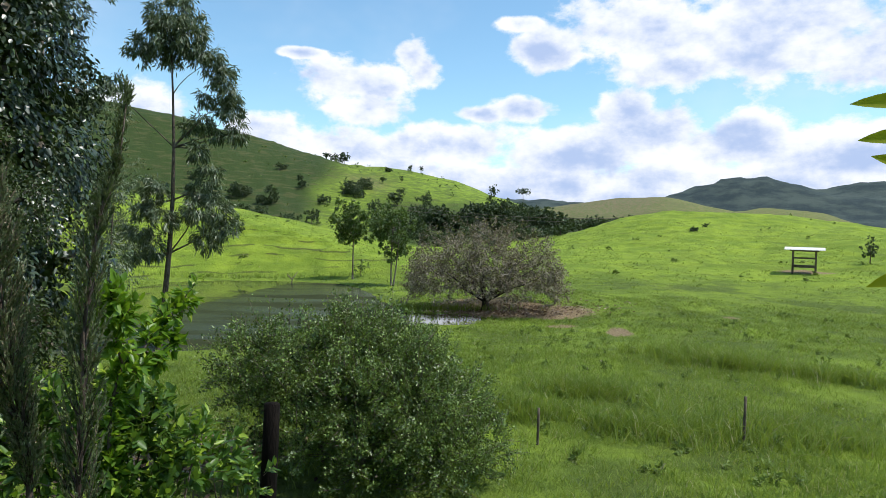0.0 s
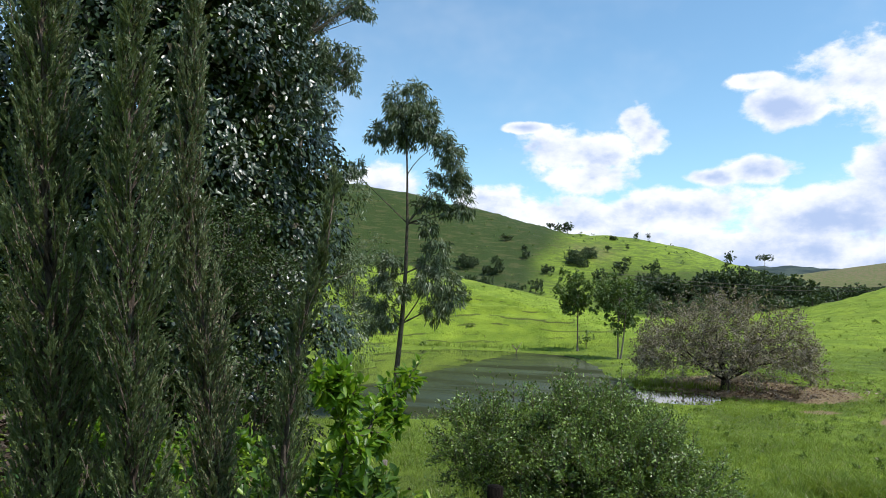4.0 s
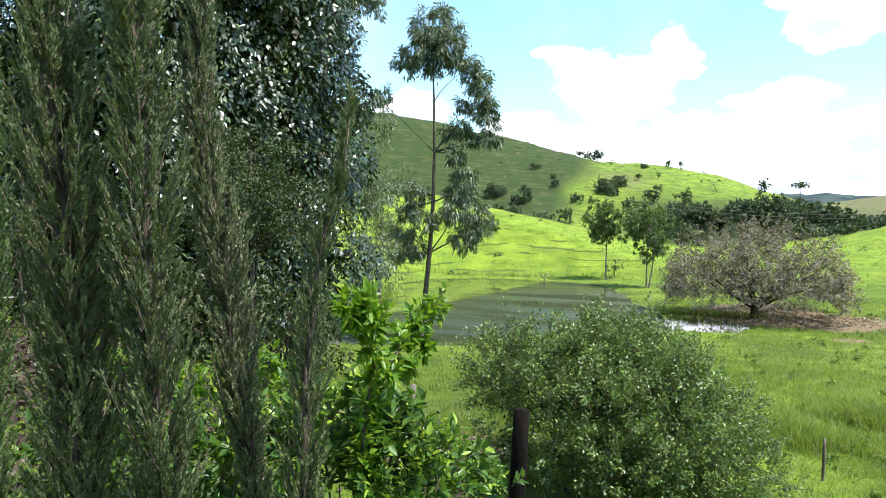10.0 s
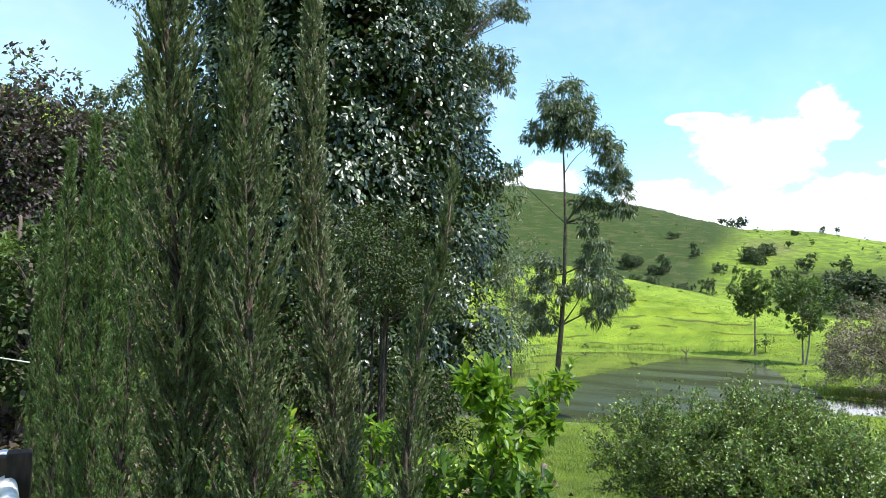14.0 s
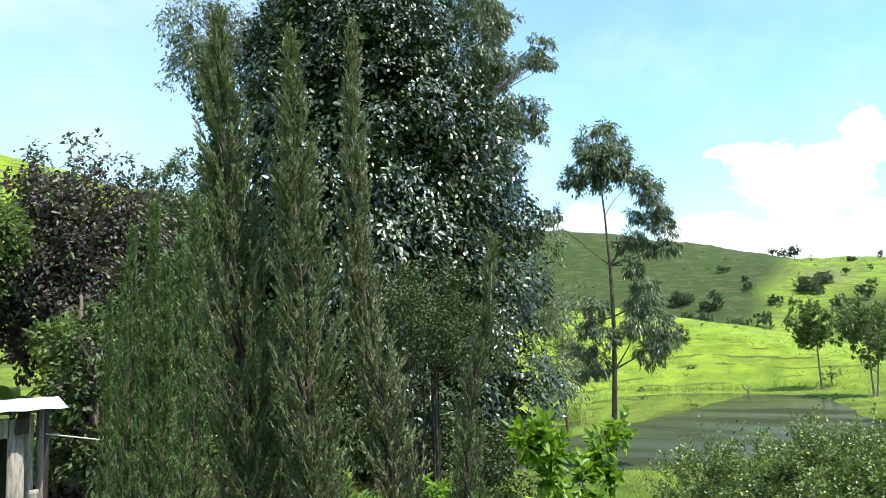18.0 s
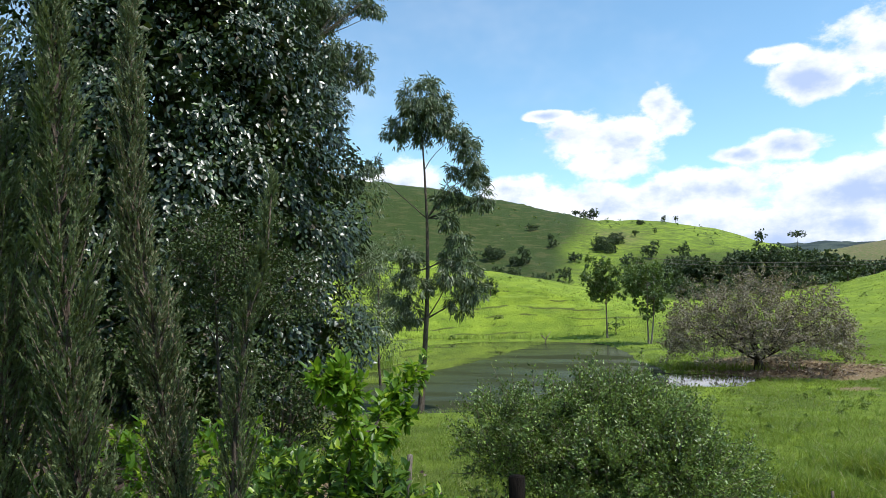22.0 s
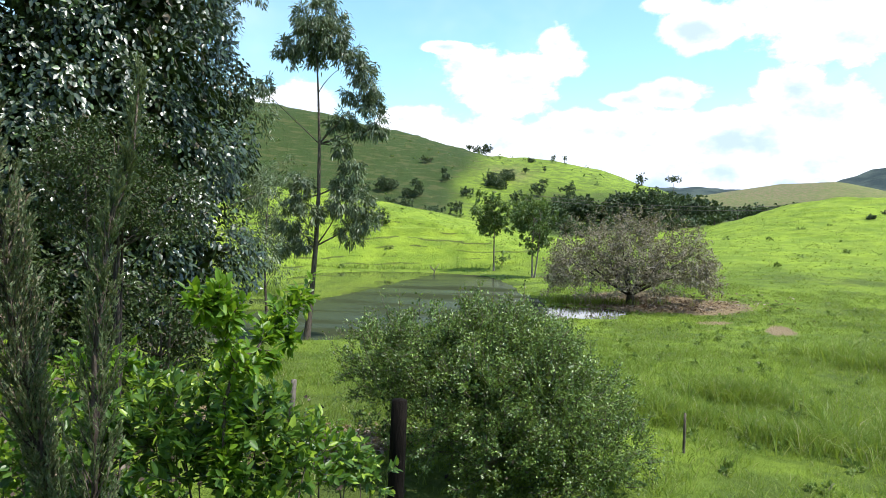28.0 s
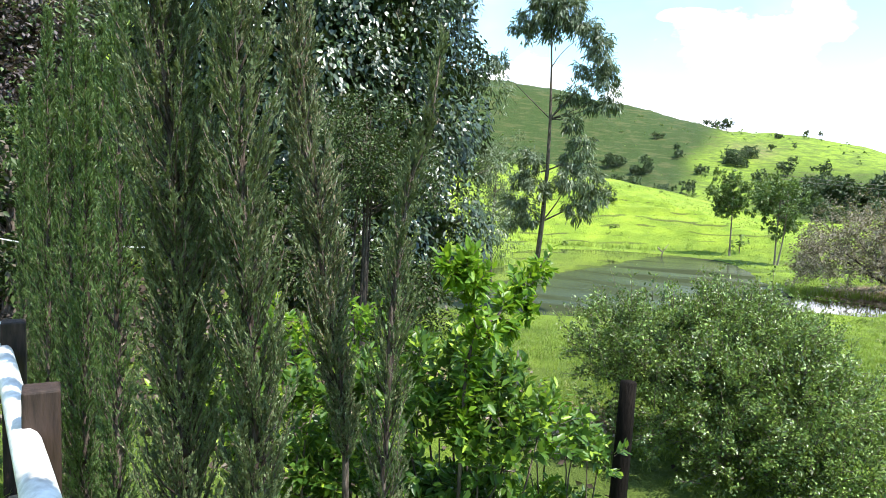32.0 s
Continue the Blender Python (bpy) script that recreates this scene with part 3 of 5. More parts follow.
def land(x, y):
    """Height of the ground, on arrays."""
    x, y = np.asarray(x, float), np.asarray(y, float)
    r, yaw = np.hypot(x, y), np.degrees(np.arctan2(-x, y))
    front = 0.32 + 2.1 * (1 - smooth(1.0, 7.0, r))
    yard = 2.42 - 0.5 * smooth(3.0, 8.0, r) - 0.9 * smooth(14, 60, r)
    left = smooth(26, 52, yaw) + smooth(-70, -110, yaw)
    z = front + (yard - front) * np.clip(left, 0, 1)
    total = np.zeros(x.shape)
    for points, w in RIDGES:
        d, h = along(points, x, y)
        total = total + (np.maximum(h - 0.3, 0) * np.exp(-(d / w) ** 2)) ** 4
    hill = total ** 0.25
    z = z + hill
    z = z + fbm(x / 9, y / 9, 3, 3) * 0.10 * smooth(9, 25, r) + fbm(x / 45, y / 45, 3, 9) * np.clip(hill, 0, 12) * 0.06
    # cattle tracks: narrow broken shelves that follow the slope, and tussocks
    step = np.sin((z + fbm(x / 9, y / 9, 3, 21) * 0.45) * 2 * math.pi / 0.85)
    broken = smooth(-0.55, 0.10, fbm(x / 6, y / 6, 2, 27))
    BANK["share"] = broken * smooth(0.3, 1.3, hill) * smooth(430, 300, r) * (0.3 + 0.7 * smooth(-2, 4, yaw))
    z = z + (0.14 + 0.34 * smooth(-2, 4, yaw)) * smooth(0.45, 0.75, step) * broken * smooth(0.4, 2.0, hill) * smooth(600, 200, r)
    z = z + fbm(x / 1.6, y / 1.6, 2, 29) * 0.07 * smooth(12, 30, r) * smooth(260, 130, r)
    z = z + fbm(x / 30, y / 30, 3, 33) * 5.0 * smooth(1300, 1700, r)
    sd = pond_depth(x, y) + fbm(x / 3, y / 3, 3, 5) * 0.45 * smooth(60, 20, r)
    bank = 0.04 + 0.03 * np.clip(-sd, 0, 9)
    shore = smooth(-9.0, -2.5, sd)
    z = np.where(sd > 0, -0.03 - np.minimum(sd * 0.2, 0.9), z + (np.minimum(bank, z) - z) * shore)
    return z


def ground_at(x, y):
    return float(land(np.array([x]), np.array([y]))[0])


def on_ground(yaw, dist, lift=0.0):
    x, y = bearing(yaw, dist)
    return Vector((x, y, ground_at(x, y) + lift))


def spot(x, y, a, d, deep, wide):
    px, py = bearing(a, d)
    u, v = bearing(a, 1.0)
    q, p = (x - px) * u + (y - py) * v, (x - px) * v - (y - py) * u
    return np.exp(-(q / deep) ** 2 - (p / wide) ** 2)


# bare soil: bearing, distance, half depth, half width
SOIL = [(-9.6, 33.4, 2.0, 3.4), (-5.5, 35.5, 2.4, 2.6), (-12.3, 28.6, 0.5, 0.8), (-17.2, 26.0, 1.0, 0.45), (-12.6, 32.4, 0.7, 1.0), (-30.2, 60.6, 1.0, 2.2), (-25.4, 33.6, 0.7, 0.7), (-28.4, 34.0, 0.6, 0.5), (-16.9, 26.9, 1.1, 0.4),
        (29, 12.5, 0.8, 0.8), (18, 10.6, 0.5, 1.0)]


def bare(x, y):
    return sum(spot(x, y, *q) for q in SOIL)


def build_ground():
    radii = np.concatenate([[0.0], np.geomspace(0.6, 40, 90), np.linspace(40.5, 112, 165), np.geomspace(112.6, 4500, 135)])
    ang = np.radians(np.concatenate([np.arange(-52, 86, 0.46), np.arange(86, 308, 4.0)]))
    rr, aa = np.meshgrid(radii, ang, indexing="ij")
    x, y = -np.sin(aa) * rr, np.cos(aa) * rr
    z = land(x, y)
    bank = BANK["share"]
    n, m = len(radii), len(ang)
    idx = np.arange(n * m).reshape(n, m)
    nxt = np.roll(idx, -1, axis=1)
    faces = np.stack([idx[:-1], idx[1:], nxt[1:], nxt[:-1]], -1).reshape(-1, 4)
    me = mesh_of("ground", np.stack([x, y, z], -1).reshape(-1, 3), faces, M_GROUND, True)
    yaw = np.degrees(aa)
    dirt = bare(x, y)
    # cloud-shaded side of the large hill first, then the dark valley floor
    shade_scrub = smooth(-2.0, 1.4, yaw - 9.0 + (rr - 160) * 0.03 + fbm(x / 20, y / 20, 3, 4) * 0.6) * smooth(120, 150, rr) * smooth(50, 45, yaw)
    shade_scrub = np.maximum(shade_scrub, 0.9 * smooth(112, 124, rr) * smooth(500, 420, rr) * smooth(-24, -20, yaw) * smooth(-7.5, -9.5, yaw))
    shade_scrub = np.maximum(shade_scrub, 0.85 * smooth(104, 116, rr) * smooth(215, 185, rr) * smooth(-15, -12, yaw) * smooth(5, 2, yaw))
    dry = 0.8 * (spot(x, y, -15.5, 530, 60, 28) + spot(x, y, 4, 215, 8, 7)) + 0.75 * smooth(300, 480, rr)
    bright_grass = smooth(46, 56, rr) * smooth(130, 110, rr)
    hazy_forest = smooth(1100, 1300, rr)
    for key, val in (("dirt", dirt), ("bright_grass", bright_grass), ("shade_scrub", shade_scrub), ("dry", dry), ("hazy_forest", hazy_forest), ("bank", bank)):
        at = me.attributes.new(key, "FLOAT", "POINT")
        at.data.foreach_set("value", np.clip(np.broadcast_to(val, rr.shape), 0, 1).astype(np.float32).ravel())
    return tagged(new("ground", me), "rolling green cattle pasture with bare soil patches and low hills", "ground", kind="structure")


GROUND = build_ground()


def build_water():
    bm = bmesh.new()
    n = 40
    c = Vector(bearing(16, 36, 0.0))
    ring = [bm.verts.new((c.x + math.cos(2 * math.pi * i / n) * 31, c.y + math.sin(2 * math.pi * i / n) * 19, 0.0)) for i in range(n)]
    bm.faces.new(ring)
    me = bpy.data.meshes.new("pond_water")
    bm.to_mesh(me)
    bm.free()
    me.materials.append(M_WATER)
    tagged(new("water", me), "still brown-green farm pond mirroring the hill and sky", "pond", kind="structure")


build_water()


# ---- trees round the pond and on the hills ----
def around(yaw, dist, items):
    """Clumps given as (to the right, away, up, r) turned to the bearing."""
    a = radians(yaw)
    right, away = (math.cos(a), math.sin(a)), (-math.sin(a), math.cos(a))
    return [(p * right[0] + q * away[0], p * right[1] + q * away[1], z, r) for p, q, z, r in items]


# slender eucalyptus at the near shore
EUC = [(-0.5, 0, 10.3, 0.55), (0.0, 0.2, 10.7, 0.55), (-0.9, 0.2, 9.7, 0.5), (-0.3, -0.2, 9.8, 0.6), (0.25, 0.2, 9.9, 0.5), (-1.25, 0, 9.25, 0.35),
       (-0.3, 0.3, 9.3, 0.4), (0.45, 0, 9.3, 0.4), (0.9, 0.1, 9.2, 0.4), (1.2, 0, 8.7, 0.45), (1.45, 0, 8.2, 0.4), (1.55, 0, 7.6, 0.38), (1.7, 0, 7.0, 0.35),
       (1.2, 0.1, 7.8, 0.3), (0.7, 0.2, 8.0, 0.25), (0.6, 0, 7.2, 0.3), (1.0, 0.2, 6.9, 0.3), (-1.9, 0, 8.2, 0.28), (-2.1, 0, 8.1, 0.2), (0.2, 0, 7.0, 0.25),
       (0.5, 0, 6.3, 0.35), (0.9, 0, 5.6, 0.4), (0.6, 0.3, 5.0, 0.4), (-0.7, 0, 5.0, 0.4), (-1.0, 0.1, 4.4, 0.4), (-0.6, -0.2, 4.1, 0.45), (0.5, -0.2, 4.4, 0.45),
       (1.1, 0, 4.5, 0.45), (1.3, 0, 3.9, 0.45), (0.8, 0.2, 3.5, 0.45), (-1.1, 0.2, 3.6, 0.4), (-0.7, 0, 3.2, 0.35), (-1.3, 0, 2.9, 0.3)]
tree("eucalyptus_tree", on_ground(20.1, 23.2), 10.6, around(20.1, 23.2, [(p + 0.6, q, z + 0.15, r) for p, q, z, r in EUC]), (0.20, 0.042), "slender eucalyptus with drooping grey-green leaves on the pond shore",
     bark=M_BARK, foliage=M_EUC, trunk_r=0.11, per=3900, droop=1.1, seed=5, lean=(0.24, 0.10), fork=0.45, every=2, twigs=2)
r1 = random.Random(11)
tree("eucalyptus_tree", on_ground(23.2, 30), 6.4, around(23, 30, [(p, q, z + 0.2, r) for p, q, z, r in heap_of_clumps(r1, 26, 1.6, 1.3, 3.0, 4.3, 0.4, 0.7)]),
     (0.15, 0.03), "young feathery eucalyptus behind the larger one", foliage=M_EUC, trunk_r=0.07, per=900, droop=0.9, seed=6)


def pasture_tree(yaw, dist, h, w, label, seed, foliage=None, per=620, leaf=(0.2, 0.11), low=0.35, n=30, bark=None, trunk_r=0.14, name="tree", stems=1, group="", every=1, twigs=3, lump=(0.08, 0.19)):
    rng = random.Random(seed)
    cl = heap_of_clumps(rng, n, w / 2, w / 2, h * (1 - low) / 2, h * (1 + low) / 2, w * lump[0], w * lump[1], 0.35)
    return tree(name, on_ground(yaw, dist), h * 0.9, cl, leaf, label, foliage=foliage, per=per, seed=seed, bark=bark, trunk_r=trunk_r, stems=stems, group=group, every=every, twigs=twigs)


pasture_tree(5.0, 51.0, 6.0, 3.9, "airy green tree with a pale trunk on the far pond bank", 21, M_PONDTREE, per=900, leaf=(0.20, 0.10), low=0.36, bark=M_PALEBARK, trunk_r=0.07, n=46, lump=(0.055, 0.125))
pasture_tree(1.9, 46.5, 5.9, 3.8, "leafy green tree with thin forked stems on the pond bank", 22, M_PONDTREE, per=900, leaf=(0.20, 0.10), low=0.26, bark=M_PALEBARK, trunk_r=0.06, n=50, lump=(0.055, 0.125), stems=2)
pasture_tree(4.3, 52.0, 1.4, 1.3, "small round green shrub beside a tree", 23, low=0.2, n=9, trunk_r=0.04, name="shrub")

# wide spreading tree with sparse grey-brown foliage
def spreading_tree(base, seed):
    """A dome of twiggy shoots on arching dark boughs that part close above the ground."""
    rng, nr = random.Random(seed), np.random.default_rng(seed)
    ob = thing("spreading_tree", base, "low spreading tree with thin grey-brown leaves on bare soil", "tree")
    child("trunk", Tubes().add([(0, 0, -0.2), (0.05, 0, 0.25), (0.02, 0.05, 0.6)], [0.24, 0.19, 0.13], 9).mesh("trunk", M_DARKBARK), ob)
    boughs, subs = Tubes(), Tubes()
    for k in range(15):
        a = k * 2.4 + rng.uniform(-0.3, 0.3)
        reach = rng.uniform(1.6, 3.5)
        top = 0.5 + 3.2 * math.sqrt(max(0.05, 1 - (reach / 3.9) ** 2)) * rng.uniform(0.75, 1.0)
        tip = Vector((math.cos(a) * reach, math.sin(a) * reach * 0.85, top))
        run = [Vector((0.02, 0.05, 0.45)).lerp(tip, q) + Vector((rng.uniform(-1, 1), rng.uniform(-1, 1), rng.uniform(-0.5, 1))) * 0.16 * math.sin(math.pi * q) for q in (0, 0.2, 0.4, 0.6, 0.8, 1)]
        boughs.add(run, [0.085, 0.07, 0.055, 0.04, 0.028, 0.012], 6)
        for _ in range(7):
            q = rng.choice(run[2:])
            e = q + Vector((rng.uniform(-1, 1), rng.uniform(-1, 1), rng.uniform(-0.5, 0.8))) * 0.95
            subs.add(bend(q, e, 0.05, rng, 4), [0.026, 0.019, 0.013, 0.006], 4)
    tagged(child("boughwork", boughs.mesh("boughwork", M_DARKBARK), ob, "dark arching boughs"), kind="stuff")
    n = 2000
    a, u = nr.uniform(0, 2 * math.pi, n), np.sqrt(nr.uniform(0, 1, n))
    dome = np.sqrt(np.maximum(0.02, 1 - (u * 0.97) ** 2.4))
    lump = 1 + 0.13 * np.sin(a * 4 + 5 * u) + 0.09 * np.sin(a * 9 + u * 11)
    z = 0.45 + 3.35 * dome * lump * (1 - 0.80 * nr.uniform(0, 1, n) ** 1.3) + nr.normal(size=n) * 0.12
    p = np.stack([np.cos(a) * u * 3.85 * lump, np.sin(a) * u * 3.3 * lump, z], -1)
    p = p[z > 1.15 - 0.8 * u ** 2 + 0.3 * np.sin(a * 3 + 1)]
    d = unit(np.stack([p[:, 0] * 0.5, p[:, 1] * 0.5, p[:, 2] * 0.25], -1) + nr.normal(size=p.shape) * 0.7)
    t = p + d * nr.uniform(0.25, 0.65, (len(p), 1))
    for q, e in zip(p[::2], t[::2]):
        subs.add([q, e], [0.010, 0.004], 3)
    tagged(child("twigwork", subs.mesh("twigwork", M_GREYTWIG), ob), kind="stuff")
    cs, ax, out = shoot_leaves(p, t, 16, nr, 0.95, 0.0, 0.05)
    ax[:, 2] -= 0.35
    tagged(child("foliage", leaves("foliage", cs, ax, 0.135, 0.055, M_DRY, nr, out=out), ob), kind="stuff")
    return ob


spreading_tree(on_ground(-6.0, 33.8), 32)

# far trees on the skyline and the wooded belt in the valley
for a, d, h, w, s in ((5.9, 254, 4.6, 5.0, 41), (6.7, 254, 3.2, 4.0, 42), (7.3, 254, 2.2, 3.0, 43), (-0.4, 245, 3.2, 1.6, 44), (0.5, 248, 2.4, 1.8, 45),
                     (-6.4, 240, 4.6, 4.0, 46), (2.3, 235, 2.0, 3.0, 47)):
    pasture_tree(a, d, h, w, "small dark tree on the hill crest", s, foliage=M_VALLEY, per=260, leaf=(0.34, 0.24), n=14, low=0.0, every=3, twigs=1, group="trees on the hill", name="hill_tree")
pasture_tree(-8.8, 250, 8.3, 5.6, "flat-topped tree rising over the wooded belt", 51, foliage=M_VALLEY, per=110, leaf=(0.34, 0.2), n=15, low=0.80, trunk_r=0.16, name="flat_topped_tree")
r3 = random.Random(61)
BELT_A, BELT_E = (-3, 0, 3, 6, 8, 10, 12.5, 15.3, 18), (0.8, 1.7, 1.5, 2.2, 2.4, 1.7, 1.1, 0.8, 0.2)
for i in range(80):
    a = 2.5 - 20.5 * (i + r3.random()) / 80
    d = r3.uniform(138, 178)
    crest = float(np.interp(-a, BELT_A, BELT_E))
    h = 4.2 + d * math.tan(radians(crest + r3.uniform(-0.7, 0.4))) - ground_at(*bearing(a, d))
    if h < 2.4:
        continue
    h = min(12.0, h)
    pasture_tree(a, d, h, h * r3.uniform(0.8, 1.2), "dark leafy tree in the wooded valley belt", 100 + i, foliage=M_VALLEY, per=100, leaf=(0.52, 0.36), n=16, low=0.05, every=4, twigs=0,
                 group="valley trees", name="valley_tree", trunk_r=0.2)
# nearer trees whose feet the right-hand hill hides
for i in range(34):
    a = 1.5 - 14.5 * (i + r3.random()) / 34
    d = r3.uniform(106, 132)
    edge = float(np.interp(-a, (-2, 4, 8, 10.5, 12.7, 14.9), (-1.6, -1.4, -2.0, -1.07, -0.17, 0.53)))
    h = 4.2 + d * math.tan(radians(edge + r3.uniform(0.6, 1.7))) - ground_at(*bearing(a, d))
    if h > 1.2:
        pasture_tree(a, d, h, max(3.2, h * r3.uniform(0.9, 1.3)), "dark leafy tree in the wooded valley belt", 700 + i, foliage=M_VALLEY, per=130, leaf=(0.42, 0.28), n=14, low=0.0, every=4, twigs=0,
                     group="valley trees", name="valley_tree", trunk_r=0.15)
for i in range(26):
    a = -8.5 - 10.5 * (i + r3.random()) / 26
    d = r3.uniform(190, 270)
    edge = float(np.interp(-a, (8, 10.5, 12.7, 14.9, 17.1, 19), (-0.4, 0.2, 0.4, 0.75, 1.05, 1.4)))
    h = min(9.0, 4.2 + d * math.tan(radians(edge + r3.uniform(-0.1, 0.6))) - ground_at(*bearing(a, d)))
    if h > 1.5:
        pasture_tree(a, d, h, max(4.0, h * r3.uniform(0.9, 1.3)), "dark leafy tree in the wooded valley belt", 760 + i, foliage=M_VALLEY, per=90, leaf=(0.55, 0.38), n=14, low=0.0, every=4, twigs=0,
                     group="valley trees", name="valley_tree", trunk_r=0.2)
# shrubs on the slopes
for a, d, h, w, s in ((14.3, 63, 1.6, 1.9, 71), (10.2, 150, 4.0, 5.5, 72), (12.6, 160, 3.5, 7.0, 73), (13.8, 165, 3.0, 6.0, 74), (9.2, 200, 3.0, 4.0, 75), (5.2, 200, 4.5, 7.0, 76),
                     (4.3, 205, 4.0, 6.0, 77), (1.5, 190, 5.0, 6.0, 78), (0.0, 170, 4.5, 6.5, 79), (2.6, 160, 4.0, 6.0, 80), (-0.8, 150, 6.5, 6.0, 81),
                     (-23, 90, 0.5, 0.9, 82), (-22.2, 86, 0.4, 1.2, 83), (7.5, 185, 2.5, 4.0, 84), (11.0, 215, 2.0, 3.0, 85), (-34.1, 66, 2.2, 1.6, 86), (8.4, 160, 4.0, 4.5, 607), (3.4, 170, 5.0, 5.0, 608)):
    pasture_tree(a, d, h, w, "dark green shrub on the grassy slope", s, foliage=M_VALLEY, per=200 if d > 100 else 900, leaf=(0.34, 0.24) if d > 100 else (0.17, 0.09), n=14, low=0.0, every=4, twigs=1, group="slope shrubs",
                 name="slope_shrub", trunk_r=0.06)


def up_slope(yaw, angle):
    """How far off the large hill first rises to a height angle from the terrace."""
    for d in np.arange(130.0, 262.0, 2.0):
        if math.degrees(math.atan2(ground_at(*bearing(yaw, d)) - 4.2, d)) > angle:
            return float(d)
    return 258.0


for k, (a, e, h, w) in enumerate(((14.5, 1.7, 3.8, 7.0), (13.7, 1.9, 3.2, 4.5), (15.8, 1.5, 3.0, 4.0), (11.6, 1.4, 4.6, 4.4), (12.3, 1.2, 2.8, 4.5), (5.3, 2.2, 3.6, 5.5), (4.7, 2.1, 2.6, 4.0),
                                  (-0.8, 1.5, 5.0, 5.0), (-6.2, 1.6, 4.4, 3.8), (2.7, 3.4, 1.8, 2.4), (1.2, 3.5, 2.2, 1.6), (9.4, 3.4, 1.6, 2.2), (17.6, 3.0, 2.0, 3.0), (10.5, 4.2, 1.4, 2.0))):
    pasture_tree(a, up_slope(a, e), h, w, "dark brushy shrub on the large hill", 620 + k, foliage=M_VALLEY, per=200, leaf=(0.34, 0.24), n=14, low=0.0, every=4, twigs=1, group="hill shrubs",
                 name="hill_shrub", trunk_r=0.06)


# ---- garden: cypresses, citrus, round bush, vine-clad tree ----
def seen(yaw, up, dist):
    """The place at a bearing and height angle from the terrace, a given way off."""
    return Vector(bearing(yaw, dist, 4.2 + dist * math.tan(radians(up))))


def cypress(line, dist, radius, seed, n=120, tufts=10, bare_share=0.0, foliage=None, tip=9.0, label="slim young columnar cypress with dull green scale foliage"):
    """A narrow column: a thin leader, steep branches and short tufts of scale leaves. line: the leader's bearings and height angles, tip first."""
    rng, nr = random.Random(seed), np.random.default_rng(seed)
    run = [seen(a, e, dist) for a, e in reversed(line)]
    foot = Vector((run[0].x, run[0].y, ground_at(run[0].x, run[0].y) - 0.02))
    run = [Vector((0, 0, -0.1))] + [p - foot for p in run]
    h = run[-1].z
    ob = thing("cypress", foot, label, "cypress", "row of cypresses")
    near = dist < 2.0

    def leader(z):
        for p, q in zip(run, run[1:]):
            if z <= q.z:
                return p.lerp(q, (z - p.z) / (q.z - p.z))
        return run[-1].copy()
    spine = [leader(-0.1 + (h + 0.1) * i / 15) + Vector((rng.uniform(-1, 1), rng.uniform(-1, 1), 0)) * 0.006 for i in range(16)]
    t = Tubes()
    t.add(spine, [(0.0105 if near else 0.0145) * (1 - i / 15) ** 0.8 + 0.0014 for i in range(16)], 7)
    child("trunk", t.mesh("trunk", M_CYPBARK), ob, "reddish brown thin trunk")
    tw = Tubes()
    cs, ax, out = [], [], []
    n = int(n * 1.9)
    for i in range(n):
        k = bare_share + (1.0 - bare_share) * (i + rng.random()) / n
        a = i * 2.4 + rng.uniform(-0.5, 0.5)
        lump = 0.5 + 0.5 * math.sin(k * 23 + seed + 2.0 * math.sin(a))
        env = radius * min(1.0, (3.4 if near and not bare_share else 1.9) * (1 - k) ** 0.85 + 0.06) * ((0.70 + 0.24 * lump + 0.60 * rng.random() ** 4) if near else (0.90 + 0.06 * lump + 0.16 * rng.random() ** 4))
        env *= 0.55 + 0.45 * math.sqrt(rng.random())
        if near:
            env *= min(1.0, (1 - k) * tip + 0.12)
        if bare_share:
            env *= min(1.0, 0.35 + (k - bare_share) * 4)
        ln = env * rng.uniform(1.2, 2.1) + 0.03
        z1 = min(h * 1.01, h * k + 0.02)
        b0 = leader(max(0.02, z1 - ln))
        c = leader(z1)
        b1 = c + Vector((math.cos(a) * env, math.sin(a) * env, rng.uniform(-0.02, 0.03)))
        pts = bend(b0, b1, -env * 0.14, rng, 4, 0.05)
        tw.add(pts, [0.0030, 0.0022, 0.0014, 0.0007], 3)
        m = max(4, int(tufts * (0.75 + 0.8 * rng.random())))
        for j in range(m):
            f = min(2.999, (0.25 + 0.75 * (j + rng.random()) / m) * 3)
            p = pts[int(f)].lerp(pts[int(f) + 1], f - int(f))
            d = (b1 - b0).normalized() * 0.55 + Vector((rng.gauss(0, 0.30), rng.gauss(0, 0.30), rng.gauss(0.80, 0.25))) + Vector((math.cos(a), math.sin(a), 0)) * 0.22
            d.normalize()
            tl = rng.uniform(0.016, 0.040)
            w = 17 if near else 12
            u = nr.uniform(0.0, 1.0, w)
            cs.append(np.array(p)[None] + np.array(d)[None] * (u * tl)[:, None] + nr.normal(size=(w, 3)) * (0.0011 if near else 0.0016))
            ax.append(np.array(d)[None] + nr.normal(size=(w, 3)) * 0.26)
            out.append(np.tile([math.cos(a), math.sin(a), 0.5], (w, 1)))
    tagged(child("twigwork", tw.mesh("twigwork", M_CYPBARK), ob), kind="stuff")
    tagged(child("foliage", leaves("foliage", np.concatenate(cs), np.concatenate(ax), 0.0085 if near else 0.0125, 0.0036 if near else 0.0046, foliage or M_CYPRESS, nr, 0.3, None, out=np.concatenate(out)), ob), kind="stuff")
    return ob


